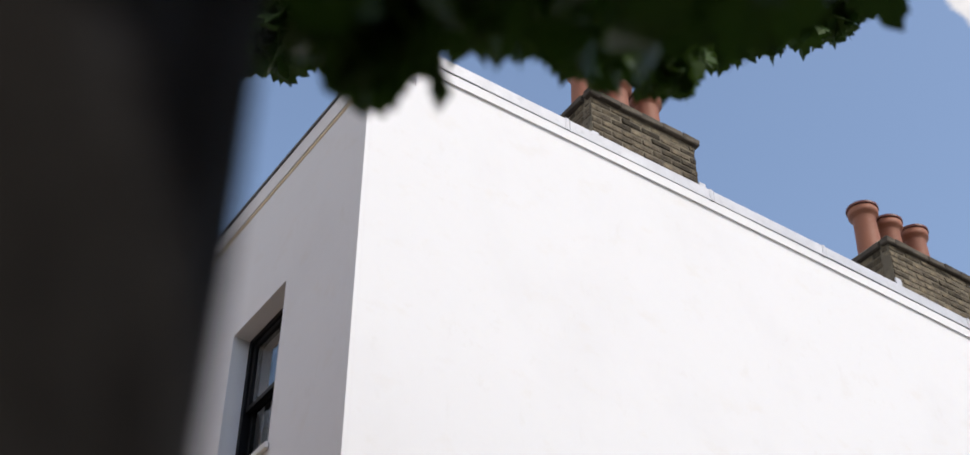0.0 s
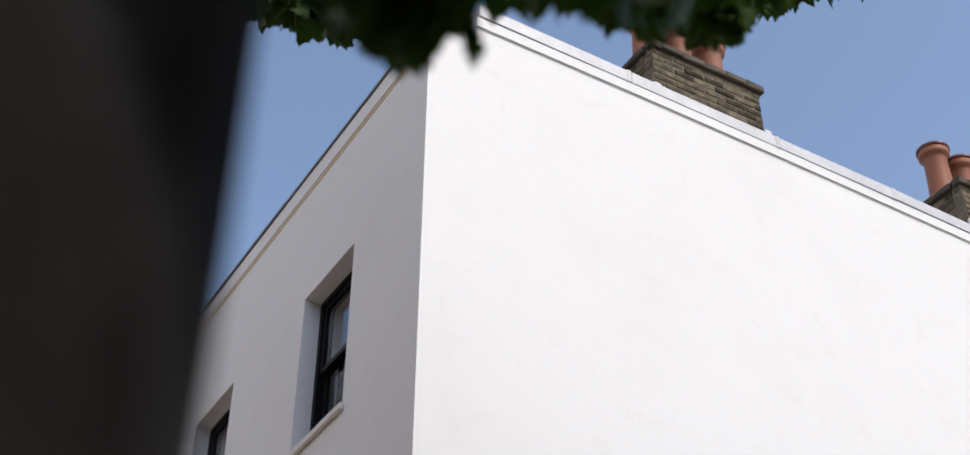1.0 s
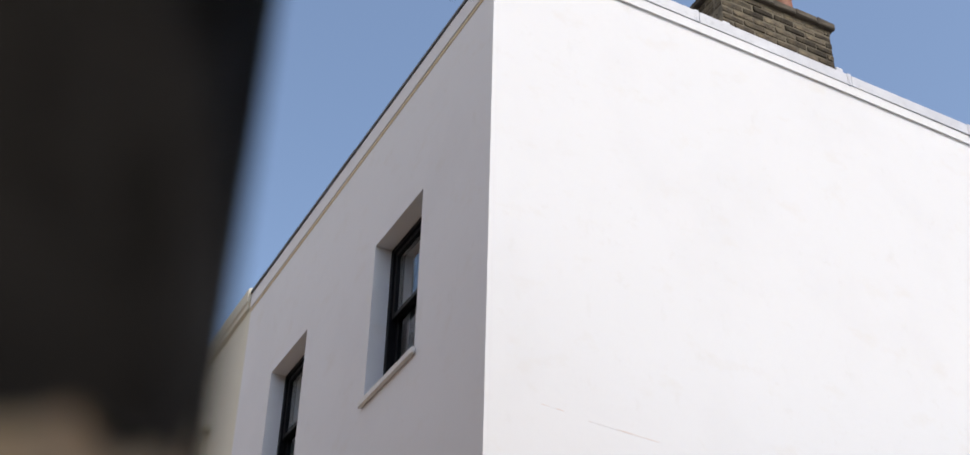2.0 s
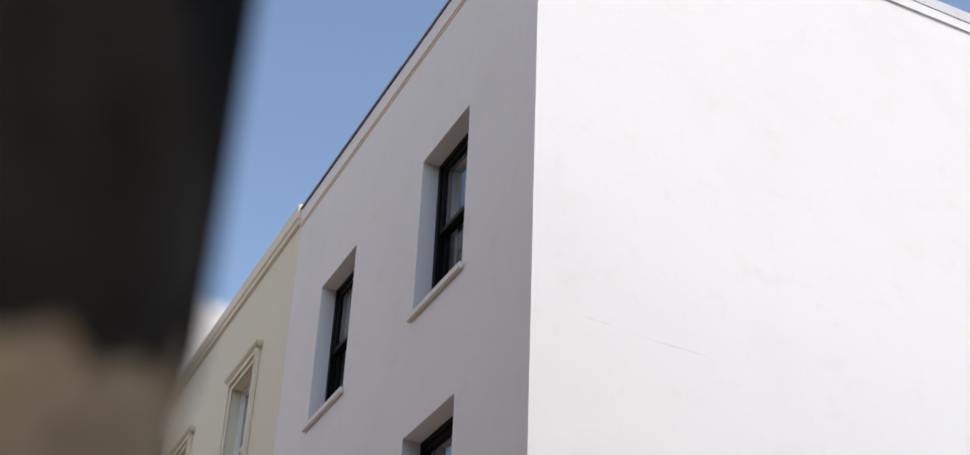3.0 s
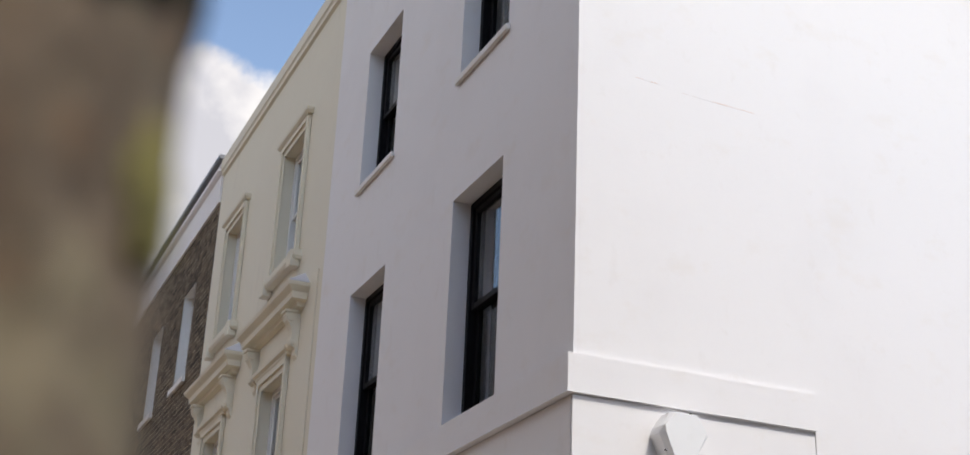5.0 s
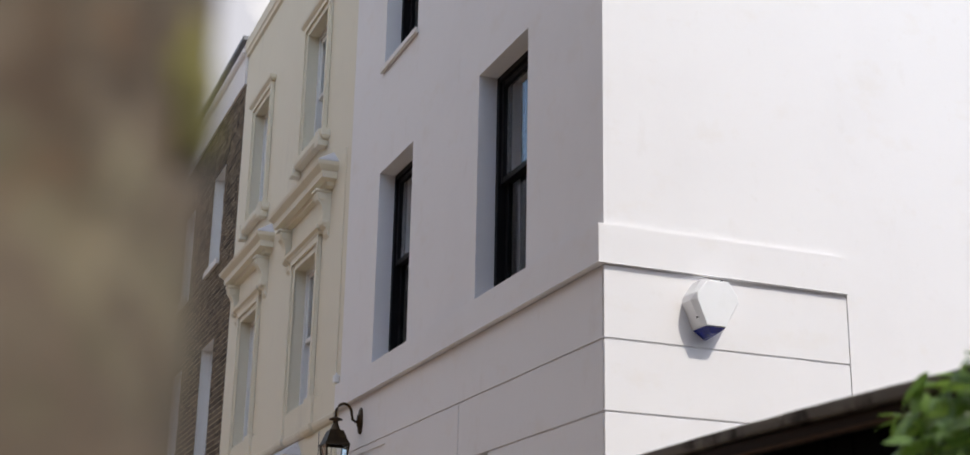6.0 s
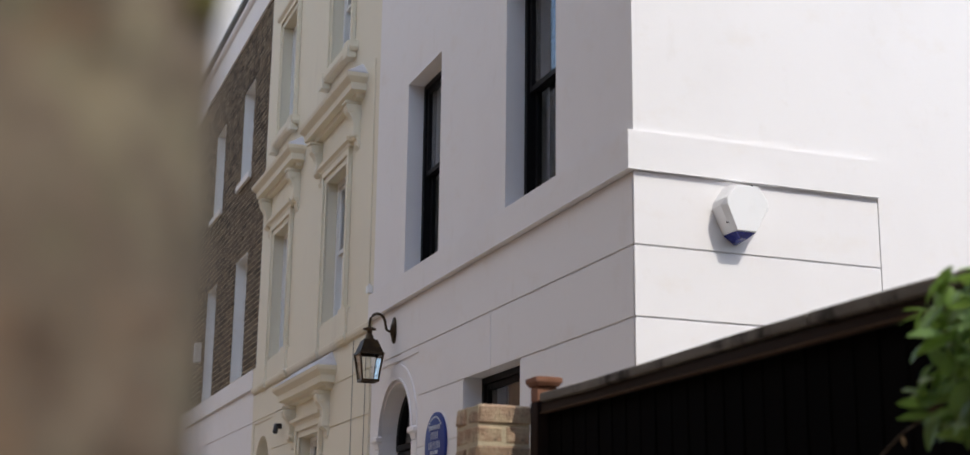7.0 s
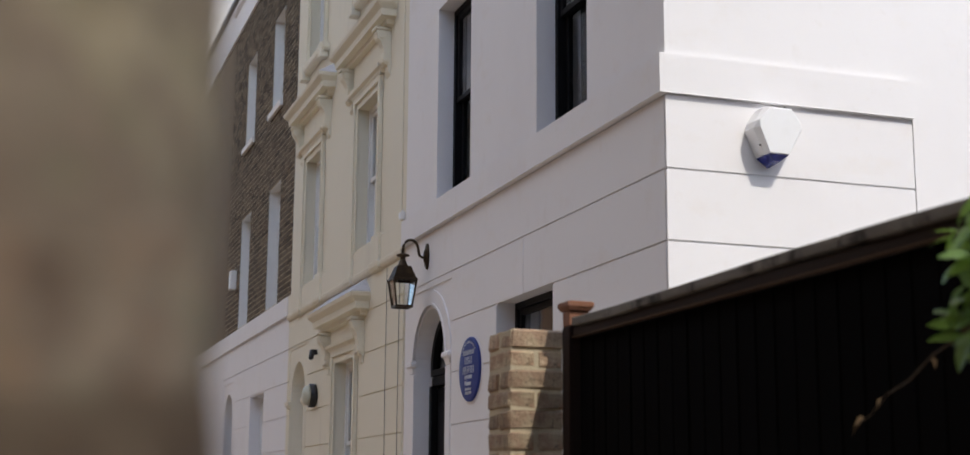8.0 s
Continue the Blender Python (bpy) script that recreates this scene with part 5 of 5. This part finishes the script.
part("bark_plate", bm, BARK_DARK, trunk, "brown plate of flaking bark", smooth=True)
# crown's shade on the upper trunk, coloured in as a near-black ragged sleeve
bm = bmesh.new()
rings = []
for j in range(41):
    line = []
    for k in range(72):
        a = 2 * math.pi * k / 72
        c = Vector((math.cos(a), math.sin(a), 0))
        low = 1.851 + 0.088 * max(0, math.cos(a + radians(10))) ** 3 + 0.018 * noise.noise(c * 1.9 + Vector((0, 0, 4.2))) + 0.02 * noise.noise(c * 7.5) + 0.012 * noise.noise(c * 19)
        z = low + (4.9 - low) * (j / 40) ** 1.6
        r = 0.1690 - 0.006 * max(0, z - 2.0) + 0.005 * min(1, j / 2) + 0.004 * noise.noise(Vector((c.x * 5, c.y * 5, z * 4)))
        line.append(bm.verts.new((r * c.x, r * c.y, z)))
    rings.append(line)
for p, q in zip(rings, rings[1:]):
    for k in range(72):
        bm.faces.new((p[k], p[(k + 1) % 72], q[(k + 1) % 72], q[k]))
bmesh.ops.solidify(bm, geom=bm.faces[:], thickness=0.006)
part("old_bark", bm, BARK_SHADE, trunk, "rough near-black sleeve for the shade on the upper trunk", smooth=True)
bm = bmesh.new()
bmesh.ops.create_icosphere(bm, subdivisions=4, radius=1.0)  # a lichen cushion
for v in bm.verts:
    v.co *= 1 + 0.5 * noise.noise(v.co * 1.6) + 0.2 * noise.noise(v.co * 5)
    v.co = Vector((v.co.x * 0.006, v.co.y * 0.019, v.co.z * 0.024))
lichen = part("lichen", bm, LICHEN, trunk, "yellow lichen cushion", smooth=True)
lichen.location, lichen.rotation_euler = (0.170 * math.cos(radians(-26)), 0.170 * math.sin(radians(-26)), 1.852), (0, 0, radians(-26))

limbs = [((0, 0, 3.0), (0.8, 0.9, 4.6), (2.2, 2.0, 5.4)), ((0, 0, 2.9), (0.35, 0.25, 3.25), (1.0, 0.3, 3.35)), ((0, 0, 3.2), (-0.7, 0.0, 3.9), (-1.4, -0.4, 4.3)), ((0, 0, 3.4), (0.2, -0.8, 4.4), (0.6, -1.6, 5.0)), ((0, 0, 3.8), (-0.2, 0.1, 4.3), (-0.3, 0.2, 4.7)), ((0, 0, 4.9), (0.2, 0.1, 5.2), (0.3, 0.2, 5.5))]
for a, b, c in limbs:
    a, b, c = Vector(a), Vector(b), Vector(c)
    pts = [(1 - t) ** 2 * a + 2 * t * (1 - t) * b + t * t * c for t in [k / 12 for k in range(13)]]
    part("limb", tube(pts, [0.075 - 0.005 * k for k in range(13)], 10), BARK, tree, smooth=True)


# underside of the crown round the camera, fitted to its view: (heading, rise per metre, how far out the lowest leaves
# hang)
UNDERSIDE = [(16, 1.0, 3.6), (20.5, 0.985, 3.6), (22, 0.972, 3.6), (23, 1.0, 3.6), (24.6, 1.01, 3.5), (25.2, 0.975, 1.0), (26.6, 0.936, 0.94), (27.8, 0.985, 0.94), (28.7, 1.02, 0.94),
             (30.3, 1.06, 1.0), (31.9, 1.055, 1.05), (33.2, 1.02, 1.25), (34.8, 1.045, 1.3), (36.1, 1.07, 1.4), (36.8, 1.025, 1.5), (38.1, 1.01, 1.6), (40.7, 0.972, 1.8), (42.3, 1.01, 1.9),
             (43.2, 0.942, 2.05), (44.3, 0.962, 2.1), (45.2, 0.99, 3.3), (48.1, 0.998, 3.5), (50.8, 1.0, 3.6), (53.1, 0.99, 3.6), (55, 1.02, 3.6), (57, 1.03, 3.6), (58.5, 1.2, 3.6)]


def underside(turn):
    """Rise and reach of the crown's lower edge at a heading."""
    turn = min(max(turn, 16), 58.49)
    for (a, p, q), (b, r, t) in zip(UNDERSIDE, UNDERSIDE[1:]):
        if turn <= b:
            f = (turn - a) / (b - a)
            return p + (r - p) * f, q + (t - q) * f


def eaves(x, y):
    """Underside of the crown above the footway, in the tree's own frame: it rises away from the camera, to fit its
    view.
    """
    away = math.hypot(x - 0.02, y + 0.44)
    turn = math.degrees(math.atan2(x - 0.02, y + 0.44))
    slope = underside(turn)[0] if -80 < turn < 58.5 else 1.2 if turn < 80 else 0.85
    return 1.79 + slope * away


def shaded(x, y, z):
    """Where a leaf here lets its shadow fall upon the trunk's height."""
    return z + y / 0.86


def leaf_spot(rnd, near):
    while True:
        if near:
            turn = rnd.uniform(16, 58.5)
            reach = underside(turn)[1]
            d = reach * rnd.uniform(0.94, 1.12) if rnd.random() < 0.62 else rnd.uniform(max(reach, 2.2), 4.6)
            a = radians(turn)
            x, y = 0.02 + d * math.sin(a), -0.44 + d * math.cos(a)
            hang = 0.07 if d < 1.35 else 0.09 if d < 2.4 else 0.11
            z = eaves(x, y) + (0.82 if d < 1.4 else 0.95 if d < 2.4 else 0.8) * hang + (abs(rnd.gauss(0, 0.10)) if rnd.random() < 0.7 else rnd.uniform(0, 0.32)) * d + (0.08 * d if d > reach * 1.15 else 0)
        elif rnd.random() < 0.55:
            # unseen leaves overhead, packed where they shade the upper trunk
            x, y, z = rnd.uniform(-1.3, 1.2), rnd.uniform(-2.6, 0.5), rnd.uniform(2.3, 5.6)
            if shaded(x, y, z) > 4.2:
                continue
        else:
            x, y, z = rnd.uniform(-2.8, 2.3), rnd.uniform(-4.2, 1.6), rnd.uniform(2.5, 6.0)
            if ((x + 0.2) / 2.4) ** 2 + ((y + 1.8) / 2.6) ** 2 + ((z - 4.2) / 1.75) ** 2 > 1 + 0.25 * noise.noise(Vector((x, y, z)) * 1.1):
                continue
        if (not near and z < eaves(x, y) + 0.06) or shaded(x, y, z) < 1.91 + min(0.10, 0.7 * max(0, x + 0.21 * y - 0.03)) + 0.05 * noise.noise(Vector((x * 3, y * 3, z * 3))):
            continue
        # the flank of the house and the pier stay in the sun
        if abs(x - 3.553 - 0.25 * (z - 2.0) + 1.5) < 0.4 and abs(y - 6.43 + 0.86 * (z - 2.0) + 2.1) < 0.55:
            continue
        if x - 3.553 - 0.25 * (6.43 - y) / 0.86 > -0.25:
            continue
        if math.hypot(x, y) < 0.2 or (Vector((x, y, z)) - Vector((0.05, -0.5, 1.7))).length < 0.75:
            continue
        return x, y, z


def leaf_size(rnd, spot):
    """Leaves near the camera are made small, to fit its view."""
    d = math.hypot(spot[0] - 0.02, spot[1] + 0.44)
    return rnd.uniform(0.045, 0.068) if d < 1.35 else rnd.uniform(0.065, 0.095) if d < 2.4 else rnd.uniform(0.085, 0.125)


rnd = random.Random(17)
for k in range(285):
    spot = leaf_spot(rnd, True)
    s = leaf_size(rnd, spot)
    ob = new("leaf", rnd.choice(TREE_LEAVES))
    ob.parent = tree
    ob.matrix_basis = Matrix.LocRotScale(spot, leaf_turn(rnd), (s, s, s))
# one leaf hangs lower than the rest, placed and narrowed to fit the camera's view
for k in range(2):
    ob = new("leaf", TREE_LEAVES[0])
    ob.parent = tree
    ob.matrix_basis = Matrix.LocRotScale((0.520, 0.392, 2.760 + 0.025 * k), Euler((radians(-86), 0, radians(-31 + 40 * k))), (0.020, 0.055, 0.045))
# the rest of the crown: single leaves, joined; unseen ones are added to shade the trunk
poses = []
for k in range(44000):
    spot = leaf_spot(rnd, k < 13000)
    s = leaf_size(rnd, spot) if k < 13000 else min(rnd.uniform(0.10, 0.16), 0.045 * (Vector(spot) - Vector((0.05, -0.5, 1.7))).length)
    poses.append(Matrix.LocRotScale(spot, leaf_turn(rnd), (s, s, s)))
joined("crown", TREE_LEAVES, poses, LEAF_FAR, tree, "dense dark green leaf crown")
